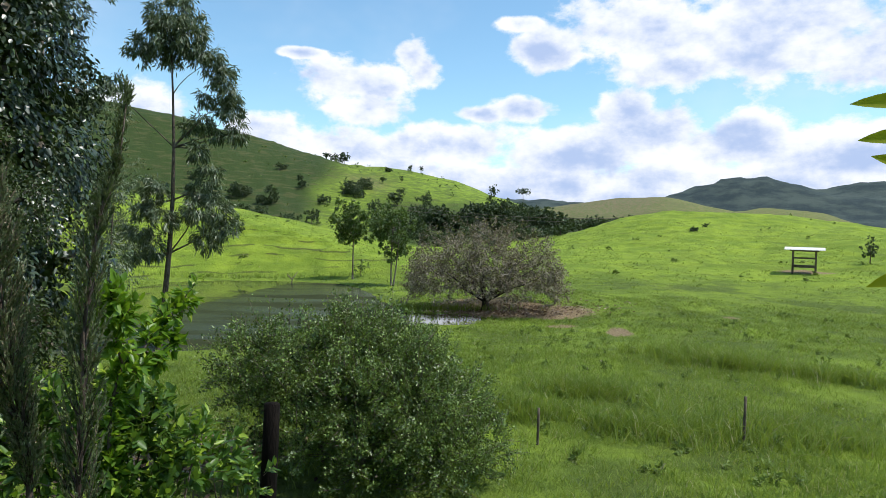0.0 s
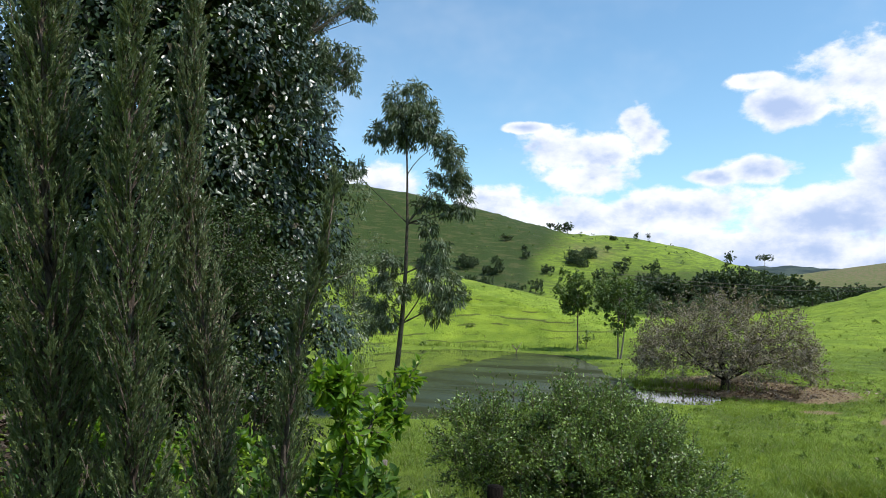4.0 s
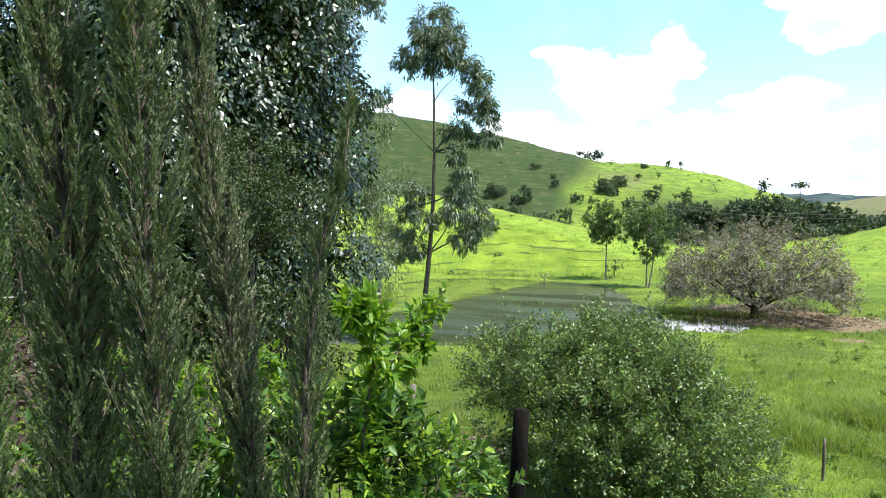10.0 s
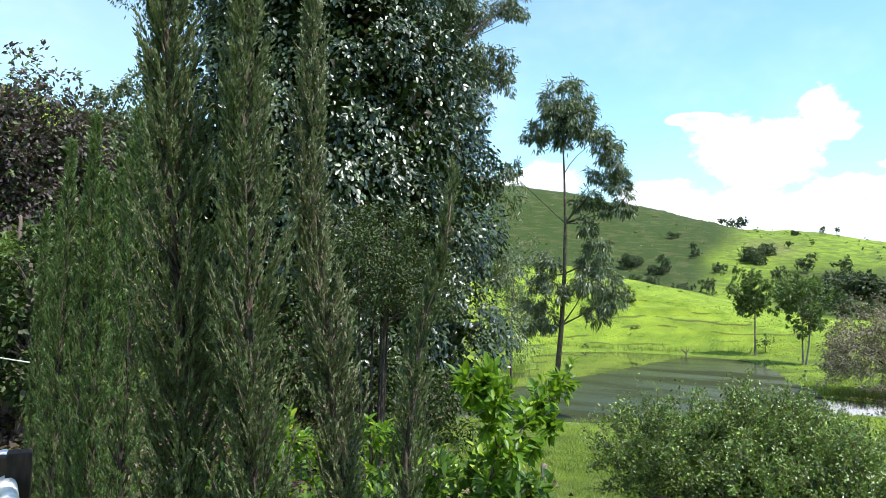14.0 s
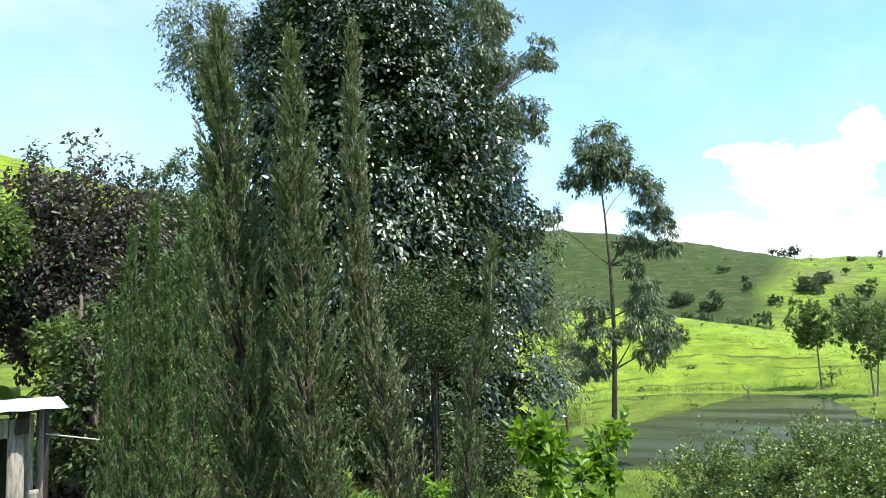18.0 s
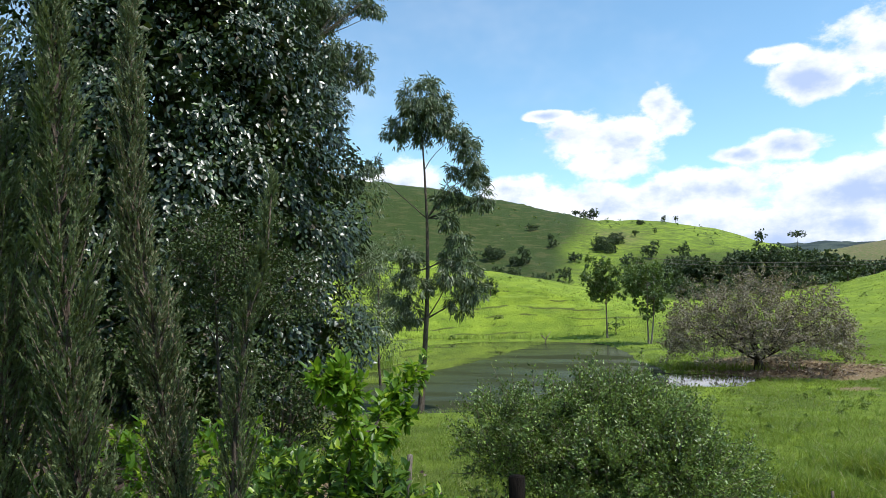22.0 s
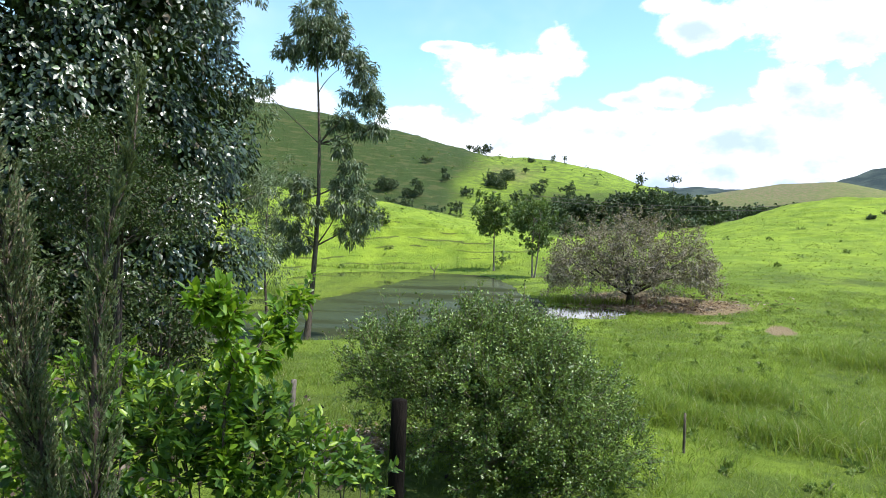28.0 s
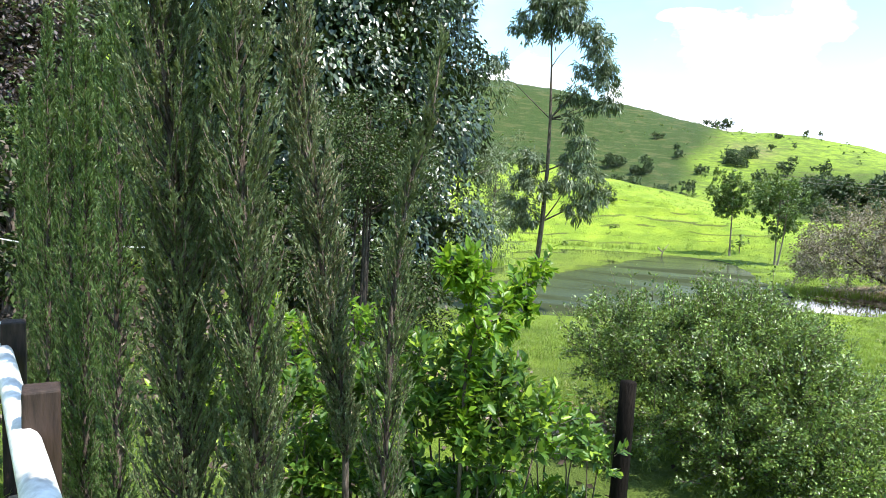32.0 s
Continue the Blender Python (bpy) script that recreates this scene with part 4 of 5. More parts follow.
BIG_COLUMNS = [([(49.1, 26.5), (48.9, 19.0), (47.7, 5.0), (46.9, -0.7), (46.2, -20.9)], 1.40, 0.092, 330, 13),
               ([(43.1, 25.3), (42.9, 19.2), (42.5, 5.1), (42.1, -0.3), (41.1, -14.4), (40.5, -21.6)], 1.31, 0.071, 280, 12),
               ([(26.6, 8.8), (27.3, 3.6), (29.0, -3.7), (29.7, -10.2), (30.0, -22.3)], 1.43, 0.058, 115, 9)]
for i, (line, d, rad, n, tufts) in enumerate(BIG_COLUMNS):
    cypress(line, d, rad, 200 + i, n, tufts, tip=2.2 if i == 2 else 14.0)
cypress([(38.0, 26.2), (38.2, 16.6), (37.9, 4.0), (36.6, -1.9), (34.7, -15.6), (33.5, -22.1)], 1.55, 0.070, 211, 180, 10, 0.42, M_BROWNCYP,
        label="thin browning cypress with a bare lower trunk")
# slimmer ones further along the row
for i, (a, d, te, rad) in enumerate(((51.6, 2.3, 12.6, 0.075), (53.0, 2.9, 9.2, 0.074), (53.9, 2.6, 7.6, 0.055), (54.9, 3.0, 12.0, 0.072), (55.6, 3.4, 5.6, 0.055),
                                     (56.5, 3.4, 9.9, 0.064), (57.2, 3.9, 5.4, 0.050), (58.1, 4.2, 4.7, 0.046))):
    cypress([(a - 0.1, te), (a, 0.0), (a + 0.1, -20.0)], d, rad, 220 + i, 210, 7, foliage=M_CYPFRESH, label="slim young cypress in a tight row")

# big round shrub by the fence post
LOBES = [(-1.25, 0.0, 1.75, 0.62), (-0.55, -0.3, 2.00, 0.68), (0.25, 0.0, 2.02, 0.70), (0.95, 0.1, 1.95, 0.62), (-1.15, -0.4, 1.25, 0.52), (0.15, -0.75, 1.35, 0.72),
         (1.10, -0.5, 1.25, 0.75), (1.80, 0.0, 1.05, 0.70), (2.25, -0.2, 0.50, 0.52), (0.0, 0.6, 1.75, 0.75), (1.0, 0.7, 1.5, 0.75), (-0.9, 0.6, 1.5, 0.65),
         (0.45, -0.95, 0.60, 0.62), (1.35, -0.9, 0.60, 0.62), (1.9, -0.7, 0.4, 0.5), (-0.4, -0.8, 0.85, 0.45), (0.6, 0.2, 1.0, 0.8), (1.45, 0.3, 1.5, 0.6), (-0.1, -0.2, 0.9, 0.6)]


def round_bush(yaw, dist, seed):
    """A shrub of many leafy shoots that stand out of several lobes, with dark hollows between."""
    rng, nr = random.Random(seed), np.random.default_rng(seed)
    lobes = around(yaw, dist, [(x if x < 0 else x * 0.92, y, z * 0.86, r) for x, y, z, r in LOBES])
    ob = thing("round_bush", on_ground(yaw, dist), "big rounded bush with small glossy green leaves", "bush")
    for k in range(6):
        x, y, z, r = lobes[(0, 1, 3, 6, 7, 9)[k]]
        foot = Vector((rng.uniform(-0.2, 0.3), rng.uniform(-0.2, 0.2), -0.15))
        child("stem", Tubes().add(bend(foot, (x * 0.8, y * 0.8, z), 0.05, rng, 6, 0.1), [0.045, 0.036, 0.028, 0.022, 0.015, 0.008], 6).mesh("stem", M_GREYTWIG), ob)
    b, t = lobe_shoots(lobes, 330, 0.30, nr, 0.45, 0.5)
    b2, t2 = lobe_shoots(lobes[:5] + lobes[7:8] + lobes[9:11], 14, 0.5, nr, 1.1, 0.8)
    b, t = np.concatenate([b, b2]), np.concatenate([t, t2])
    tagged(child("twigwork", shoot_tubes(b, t, 0.006).mesh("twigwork", M_BARK), ob), kind="stuff")
    cs, ax, out = shoot_leaves(b, t, 36, nr, 0.85, 0.0, 0.035)
    tagged(child("foliage", leaves("foliage", cs, ax, 0.046, 0.026, M_BUSH, nr, 0.25, out=out, facing=0.9), ob), kind="stuff")
    # darker leaves inside the lobes: the bush's inner shade is put into their colour
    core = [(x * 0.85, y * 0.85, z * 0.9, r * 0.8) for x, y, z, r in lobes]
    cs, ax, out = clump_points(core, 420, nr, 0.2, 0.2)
    tagged(child("inner_shade_fill", leaves("inner_shade_fill", cs, ax, 0.09, 0.05, M_DARKTREE, nr, 0.2), ob, "dark green filler leaves that stand in for inner shade"), kind="stuff")
    return ob


round_bush(6.0, 9.9, 92)

# citrus saplings between the cypresses and the fence
def leafy(ob, b, t, per, leaf, foliage, nr, r=0.003):
    tagged(child("twigwork", shoot_tubes(b, t, r).mesh("twigwork", M_BARK), ob), kind="stuff")
    cs, ax, out = shoot_leaves(b, t, per, nr, 0.8, 0.1, 0.008)
    tagged(child("foliage", leaves("foliage", cs, ax, leaf[0], leaf[1], foliage, nr, 0.25, True, out=out, facing=0.7), ob), kind="stuff")


def citrus_tree(foot, runs, seed, label):
    """A sapling of slender leaders set with short leafy shoots; runs: lines of points, with the leafy share of each."""
    nr = np.random.default_rng(seed)
    ob = thing("citrus_sapling", foot, label, "citrus tree", "citrus saplings")
    b, t = [], []
    for pts, share, r in runs:
        pts = [Vector(p) - foot for p in pts]
        child("stem", Tubes().add(pts, [r * (1 - 0.6 * i / (len(pts) - 1)) for i in range(len(pts))], 6).mesh("stem", M_BARK), ob)
        p = np.array([tuple(v) for v in pts])
        at = np.concatenate([[0], np.cumsum(np.linalg.norm(np.diff(p, axis=0), axis=1))])
        m = int(at[-1] * share * 85)
        k = at[-1] * (1 - share * nr.uniform(0, 1, m))
        q = np.stack([np.interp(k, at, p[:, c]) for c in range(3)], -1)
        d = unit(nr.normal(size=(m, 3)) * 0.8 + (p[-1] - p[-2]) / np.linalg.norm(p[-1] - p[-2]) * 0.7 + [0, 0, 0.3])
        b.append(q), t.append(q + d * nr.uniform(0.05, 0.13, (m, 1)))
    leafy(ob, np.concatenate(b), np.concatenate(t), 8, (0.070, 0.034), M_CITRUS, nr)
    return ob


foot = on_ground(24.9, 4.2)
fork = seen(23.8, -12.4, 4.2)
arm = seen(20.9, -9.2, 4.65)
citrus_tree(foot, [([foot, seen(24.6, -15.4, 4.2), fork], 0.45, 0.016),
                   ([fork, seen(24.5, -9.6, 3.9), seen(24.9, -6.6, 3.7)], 0.75, 0.010), ([seen(24.5, -9.6, 3.9), seen(26.3, -7.0, 3.65)], 0.8, 0.007),
                   ([seen(24.5, -9.6, 3.9), seen(23.4, -8.1, 3.75)], 0.8, 0.006),
                   ([fork, seen(22.2, -11.2, 4.4), arm, seen(19.3, -7.4, 4.8), seen(18.4, -6.3, 4.9)], 0.7, 0.011),
                   ([arm, seen(19.6, -11.4, 4.7)], 0.7, 0.006), ([seen(22.2, -11.2, 4.4), seen(20.8, -12.0, 4.5)], 0.8, 0.007), ([fork, seen(22.2, -13.4, 4.3)], 0.8, 0.006)],
            93, "citrus sapling with bright yellow-green young leaves")


def citrus_bush(yaw, dist, tips, seed, foliage, label, per=560):
    """A low bush of leafy lobes; tips: bearing, height angle, distance and size of each lobe's top."""
    rng, nr = random.Random(seed), np.random.default_rng(seed)
    foot = on_ground(yaw, dist)
    ob = thing("citrus_bush", foot, label, "citrus bush", "citrus bushes")
    lobes = []
    for a, e, d, r in tips:
        tip = seen(a, e, d) - foot
        lobes.append((tip.x, tip.y, tip.z - r, r))
        if tip.z > 2.6 * r:
            lobes.append((tip.x * 0.9, tip.y * 0.9, (tip.z - r) * 0.45, r * 1.1))
        child("stem", Tubes().add(bend((0, 0, -0.05), (tip.x, tip.y, tip.z - r), 0.02, rng, 5), [0.014, 0.011, 0.009, 0.007, 0.004], 5).mesh("stem", M_BARK), ob)
    b, t = lobe_shoots(lobes, per, 0.16, nr, 0.7, 0.3)
    leafy(ob, b, t, 10, (0.078, 0.037), foliage, nr)
    return ob


YOUNG, DEEP = "low citrus bush with bright yellow-green young leaves", "low citrus bush with dense green leaves"
citrus_bush(24.4, 4.5, [(30.0, -14.6, 4.5, 0.24), (28.0, -14.0, 4.5, 0.25), (26.2, -13.6, 4.5, 0.25), (24.0, -14.6, 4.4, 0.25), (22.0, -14.9, 4.5, 0.24), (20.0, -16.0, 4.5, 0.22),
                        (18.2, -17.6, 4.4, 0.20), (26.6, -18.0, 4.3, 0.26), (23.4, -18.5, 4.3, 0.26), (20.4, -19.4, 4.3, 0.24)], 89, M_DEEPCITRUS, DEEP)
citrus_bush(17.2, 6.2, [(17.6, -17.2, 6.2, 0.16), (16.4, -18.8, 6.1, 0.16), (18.6, -18.8, 6.1, 0.16), (19.8, -19.6, 6.1, 0.15)], 97, M_CITRUS, YOUNG)
citrus_bush(14.6, 6.0, [(15.4, -18.8, 6.0, 0.17), (14.4, -19.2, 6.0, 0.17), (13.4, -20.2, 6.0, 0.16)], 90, M_DEEPCITRUS, DEEP)
citrus_bush(28.2, 5.0, [(30.2, -12.8, 5.0, 0.20), (28.4, -13.6, 5.0, 0.2)], 96, M_DEEPCITRUS, DEEP)
citrus_bush(34.0, 5.4, [(35.4, -10.8, 5.4, 0.18), (33.6, -11.2, 5.4, 0.18), (32.2, -12.8, 5.4, 0.18), (36.8, -12.6, 5.4, 0.2)], 99, M_CITRUS, YOUNG, 420)
citrus_bush(41.5, 6.0, [(42.8, -10.8, 6.0, 0.2), (41.0, -10.4, 6.0, 0.2), (39.6, -12.4, 6.0, 0.2)], 94, M_CITRUS, YOUNG, 420)
citrus_bush(37.4, 4.6, [(39.0, -16.8, 4.6, 0.2), (37.2, -16.2, 4.6, 0.2), (35.6, -16.6, 4.6, 0.2), (34.0, -15.6, 4.6, 0.2), (32.6, -16.4, 4.6, 0.2)], 86, M_DEEPCITRUS, DEEP)
citrus_bush(45.5, 5.0, [(47.2, -14.4, 5.0, 0.2), (45.0, -15.0, 5.0, 0.2), (43.0, -15.4, 5.0, 0.2)], 85, M_DEEPCITRUS, DEEP)

# tall tree smothered by a climbing vine
BIG = on_ground(38.5, 17.5)
r6 = random.Random(301)
host = []
for k in range(40):
    host.append((r6.uniform(-3.0, 1.2), r6.uniform(-1.0, 2.5), r6.uniform(9.5, 15.0), r6.uniform(0.5, 0.85)))
host += [(4.4 + r6.uniform(-0.4, 0.5), r6.uniform(-0.5, 1), r6.uniform(1.6, 7.4), r6.uniform(0.3, 0.5)) for _ in range(9)]
host += [(-4.1 + r6.uniform(-0.7, 0.6), r6.uniform(-0.5, 1), r6.uniform(9.7, 11.8), r6.uniform(0.35, 0.6)) for _ in range(16)]
tree("tall_tree", BIG, 15.0, around(38.5, 17.5, host), (0.13, 0.036), "tall old tree with grey-green drooping leaves under a vine", foliage=M_EUC, trunk_r=0.38, per=1900, droop=0.9, seed=302, fork=0.6, every=2, twigs=2)
r8 = random.Random(331)
top = [(r8.uniform(-1.3, 0.9), r8.uniform(-1, 1), r8.uniform(11.5, 19.0), r8.uniform(0.4, 0.7)) for _ in range(40)]
top += [(r8.uniform(1.4, 2.7), r8.uniform(-0.5, 0.5), 15.8 + r8.uniform(-0.6, 0.5), r8.uniform(0.25, 0.42)) for _ in range(9)]
top += [(r8.uniform(1.0, 2.2), r8.uniform(-0.5, 0.5), 13.2 + r8.uniform(-0.7, 0.5), r8.uniform(0.25, 0.42)) for _ in range(9)]
top += [(-0.3 + r8.uniform(-0.8, 0.8), r8.uniform(-0.6, 0.6), r8.uniform(7.5, 12.0), r8.uniform(0.35, 0.6)) for _ in range(14)]
tree("eucalyptus_tree", on_ground(28.3, 26.0), 19.0, around(28.3, 26.0, top), (0.19, 0.046), "tall eucalyptus with hanging grey-green sprays behind the vine", foliage=M_EUC, bark=M_PALEBARK, trunk_r=0.2,
     per=2300, droop=1.1, seed=332, fork=0.6, twigs=2)


def climbing_vine(base, yaw, dist, seed):
    """Leaves that hang in overlapping heaps over a tall dome, with hollows between the heaps."""
    rng, nr = random.Random(seed), np.random.default_rng(seed)
    ob = thing("climbing_vine", base, "dense climbing vine with large glossy dark leaves covering a tree", "vine")
    t = Tubes()
    for k in range(9):
        a = k * 0.7
        t.add([(math.cos(a + z * 0.15) * 0.5, math.sin(a + z * 0.15) * 0.5, z) for z in np.linspace(-0.1, 10, 12)], [0.04] * 11 + [0.01], 5)
    tagged(child("stemwork", t.mesh("stemwork", M_BARK), ob), kind="stuff")
    cs, ax, out, core = [], [], [], []
    lo, hi = 0.5, 13.3 - base.z
    for k in range(230):
        z = lo + (hi - lo) * (k + 0.5) / 230
        a = k * 2.39996
        right = float(np.interp(z + base.z, (1.5, 2.8, 5.8, 7.6, 9.1, 10.7, 12.6, 13.6), (3.6, 4.05, 4.45, 4.2, 3.6, 2.7, 1.7, 0.7)))
        left = float(np.interp(z + base.z, (1.5, 9.0, 10.6, 12.6, 13.6), (4.0, 4.1, 3.7, 2.6, 1.0)))
        side, deep = (right if math.cos(a) > 0 else left), 0.85 * (left + right) / 2
        r = rng.uniform(0.5, 0.95)
        swell = math.sin(a * 4 + 1.2 * z) + math.sin(a * 7 - 1.9 * z + 1.0)
        q = rng.uniform(0.80, 1.02) - 0.25 * r / 4 - (0.22 if swell < -0.5 else 0.0)
        c = np.array([math.cos(a) * side * q, math.sin(a) * deep * q, z])
        n = unit(np.array([[math.cos(a), math.sin(a), 0.25 + 0.9 * max(0.0, (z - 7) / 5)]]))
        m = int((560 if swell > -0.5 else 330) * r * r) + 60
        n = unit(n + nr.normal(size=(1, 3)) * 0.3)
        d = unit(nr.normal(size=(m, 3)) + n * 0.8)
        cs.append(c + d * r * nr.uniform(0.7, 1.0, (m, 1)) * [1, 1, 1.1])
        ax.append(d * 0.35 + n * 0.25 + nr.normal(size=(m, 3)) * 0.42 + [0, 0, -0.7])
        out.append(d * 0.45 + n * 0.9)
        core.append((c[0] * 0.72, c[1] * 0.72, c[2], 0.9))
    rot = [v for v in around(yaw, dist, [(1, 0, 0, 0), (0, 1, 0, 0)])]
    R = np.array([[rot[0][0], rot[0][1], 0], [rot[1][0], rot[1][1], 0], [0, 0, 1]])
    cs, ax, out = (np.concatenate(v) @ R for v in (cs, ax, out))
    tagged(child("foliage", leaves("foliage", cs, ax, 0.130, 0.072, M_VINE, nr, 0.06, True, out=unit(out), facing=1.3, jitter=0.30), ob), kind="stuff")
    # added dark core: closes sky gaps and stands in for shade in the hollows
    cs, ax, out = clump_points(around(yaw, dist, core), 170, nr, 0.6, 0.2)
    tagged(child("inner_shade_fill", leaves("inner_shade_fill", cs, ax, 0.26, 0.16, M_DARKTREE, nr, 0.2), ob, "dark green filler leaves that stand in for inner shade"), kind="stuff")
    return ob


climbing_vine(BIG, 38.5, 17.5, 303)

# fine-leaved dark tree in front of the vine, with bare inner twigs
r7 = random.Random(311)
cl = heap_of_clumps(r7, 66, 1.75, 1.3, 0.95, 3.55, 0.17, 0.34, 0.35)
tree("small_tree", on_ground(34.0, 10.2), 4.4, cl, (0.052, 0.024), "dark fine-leaved tree with bare grey inner twigs", foliage=M_DARKTREE, bark=M_DARKBARK, trunk_r=0.04, per=4000, seed=312, stems=5, twigs=5, facing=0.6)

# trees beyond the shed
def yard_tree(yaw, dist, h, w, label, seed, foliage, n=40, per=300, leaf=(0.10, 0.055), low=0.1):
    return pasture_tree(yaw, dist, h, w, label, seed, foliage, per, leaf, low, n, None, 0.12, "yard_tree")


yard_tree(61.2, 13.5, 5.5, 3.5, "tree with purple-bronze foliage beside the shed", 321, M_BRONZE, n=90, per=2300, low=0.24)
yard_tree(54.6, 15.5, 6.3, 2.2, "grey-green tree behind the cypress row", 322, M_EUC, n=26, per=2400, low=0.3)
yard_tree(68.2, 13.0, 4.8, 2.4, "dark green spreading tree behind the house", 323, M_TREE, n=44, per=2300, low=0.5)
yard_tree(60.2, 11.5, 3.3, 1.7, "leafy bright green shrub behind the shed", 324, M_TREE, per=2200, low=0.0)
yard_tree(50.0, 19.0, 6.5, 6.0, "shady green tree at the back of the yard", 325, M_DARKTREE, per=900, low=0.0)
yard_tree(59.4, 10.2, 2.6, 1.6, "dark dense shrub behind the cypress row", 326, M_DARKTREE, per=2000, low=0.0)
yard_tree(57.0, 10.8, 3.6, 1.8, "dark dense shrub behind the cypress row", 327, M_DARKTREE, per=1700, low=0.0)

# added dark shrubs that stand in for the shade under the big tree
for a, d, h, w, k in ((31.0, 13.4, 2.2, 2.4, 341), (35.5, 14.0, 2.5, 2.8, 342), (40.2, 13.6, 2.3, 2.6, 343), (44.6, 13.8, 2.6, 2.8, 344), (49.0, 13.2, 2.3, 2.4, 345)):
    pasture_tree(a, d, h, w, "added dark shrub standing in for the shade under the vine", k, M_DARKTREE, 900, (0.10, 0.05), 0.0, 22, None, 0.04, "shade_filler_shrub", 3, "undergrowth")

# ---- posts, stakes, shelter ----
def stick(name, where, h, r, label, category, material, lean=(0, 0), sides=8, group="", seed=0):
    rng = random.Random(seed)
    ob = thing(name, where, label, category, group)
    t = Tubes()
    t.add([(lean[0] * k, lean[1] * k, -0.2 + (h + 0.2) * k) for k in (0, 0.35, 0.7, 1.0)], [r * 1.06, r, r * 0.97, r * 0.94], sides, 0.05, rng)
    child("shaft", t.mesh("shaft", material), ob)
    return ob


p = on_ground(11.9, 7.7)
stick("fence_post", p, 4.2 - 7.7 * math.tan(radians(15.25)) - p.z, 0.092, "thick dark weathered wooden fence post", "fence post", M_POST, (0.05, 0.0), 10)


def wall_stick(yaw, dist, top_angle, r, label, name, material, lean=(0, 0), group="", seed=0, sides=6):
    q = on_ground(yaw, dist)
    return stick(name, q, 4.2 - dist * math.tan(radians(top_angle)) - q.z, r, label, name.replace("_", " "), material, lean, sides, group, seed)


wall_stick(21.0, 10.4, 13.5, 0.045, "leaning grey split-wood stake", "stake", M_STAKE, (0.10, 0.0), "old stakes", 1, 5)
wall_stick(22.2, 10.2, 15.2, 0.05, "short broken grey stake", "stake", M_STAKE, (0.03, 0.0), "old stakes", 2, 5)
wall_stick(29.4, 12.0, 12.4, 0.06, "weathered short post on bare soil", "stake", M_STAKE, (0.0, 0.0), "old stakes", 3, 6)
wall_stick(-11.0, 11.6, 14.95, 0.022, "thin grey-brown fence picket in long grass", "fence_picket", M_SHELTER, (0.0, 0.0), "field fence pickets", 4)
wall_stick(-27.0, 13.2, 12.5, 0.026, "thin grey-brown fence picket in long grass", "fence_picket", M_SHELTER, (0.0, 0.0), "field fence pickets", 5)

# ---- grass, weeds and litter ----
def sward(name, label, spots, blades, length, width, material, seed, upright=1.0, fan=0.5):
    nr = np.random.default_rng(seed)
    x, y = spots
    n = len(x) * blades
    size = np.repeat(nr.uniform(0.55, 1.3, len(x)), blades)
    px = np.repeat(x, blades) + nr.normal(size=n) * 0.06 * size
    py = np.repeat(y, blades) + nr.normal(size=n) * 0.06 * size
    pz = land(px, py) - 0.02
    ok = pz > -0.02
    c = np.stack([px, py, pz], -1)[ok]
    ax = np.stack([nr.normal(size=n) * fan, nr.normal(size=n) * fan, np.full(n, upright)], -1)[ok]
    me = blade_mesh(name, c, ax, length * size[ok], width * size[ok], material, nr)
    return tagged(new(name, me), label, "grass", kind="stuff")


def blade_mesh(name, c, ax, ln, wd, material, nr):
    """Arched blades: two triangles each, bending over to the tip."""
    ax = unit(ax)
    side = unit(np.cross(ax, nr.normal(size=ax.shape)))
    ln, wd = ln[:, None] * nr.uniform(0.7, 1.2, (len(c), 1)), wd[:, None]
    over = ax * [1, 1, 0]
    mid = c + ax * ln * 0.6
    tip = c + ax * ln + over * ln * 0.5 - np.array([0, 0, 1]) * ln * 0.12
    vs = np.stack([c - side * wd * 0.5, c + side * wd * 0.5, mid + side * wd * 0.35, tip, mid - side * wd * 0.35], 1)
    tri = np.array([[0, 1, 2], [0, 2, 4], [4, 2, 3]])
    faces = (tri[None] + (np.arange(len(c)) * 5)[:, None, None]).reshape(-1, 3)
    return mesh_of(name, vs.reshape(-1, 3), faces, material)


def sector(n, a0, a1, d0, d1, seed, even=0.5):
    """Places scattered over a sector, thinning out with distance."""
    nr = np.random.default_rng(seed)
    a, d = np.radians(nr.uniform(a0, a1, n)), d0 + (d1 - d0) * nr.uniform(0, 1, n) ** even
    x, y = -np.sin(a) * d, np.cos(a) * d
    keep = fbm(x / 2.2, y / 2.2, 3, 17) + nr.uniform(-0.7, 0.9, n) > -0.15
    keep &= (pond_depth(x, y) < 0.3) & (bare(x, y) < 0.35 + nr.uniform(-0.2, 0.2, n))
    return x[keep], y[keep]


sward("near_grass", "long green pasture grass in uneven tufts", sector(22000, -40, 14, 8.5, 21, 401, 0.75), 6, 0.17, 0.011, M_GRASS, 402, 1.0, 0.45)
sward("near_grass", "trodden green grass by the fence and pond shore", sector(9000, 10, 30, 9.0, 25, 403, 0.75), 6, 0.15, 0.011, M_GRASS, 404, 1.0, 0.45)
sward("field_grass", "green pasture grass further down the field", sector(28000, -42, 6, 20, 40, 405, 0.7), 4, 0.13, 0.020, M_GRASS, 406, 1.0, 0.5)
sward("slope_grass", "tussocky grass on the sunny slopes", sector(12000, -40, 26, 40, 95, 407, 0.9), 4, 0.15, 0.042, M_GRASS, 408, 1.0, 0.6)
sward("yard_grass", "green grass under the cypresses", sector(3500, 26, 62, 3.0, 9.0, 409, 0.8), 6, 0.12, 0.008, M_GRASS, 410, 1.0, 0.5)


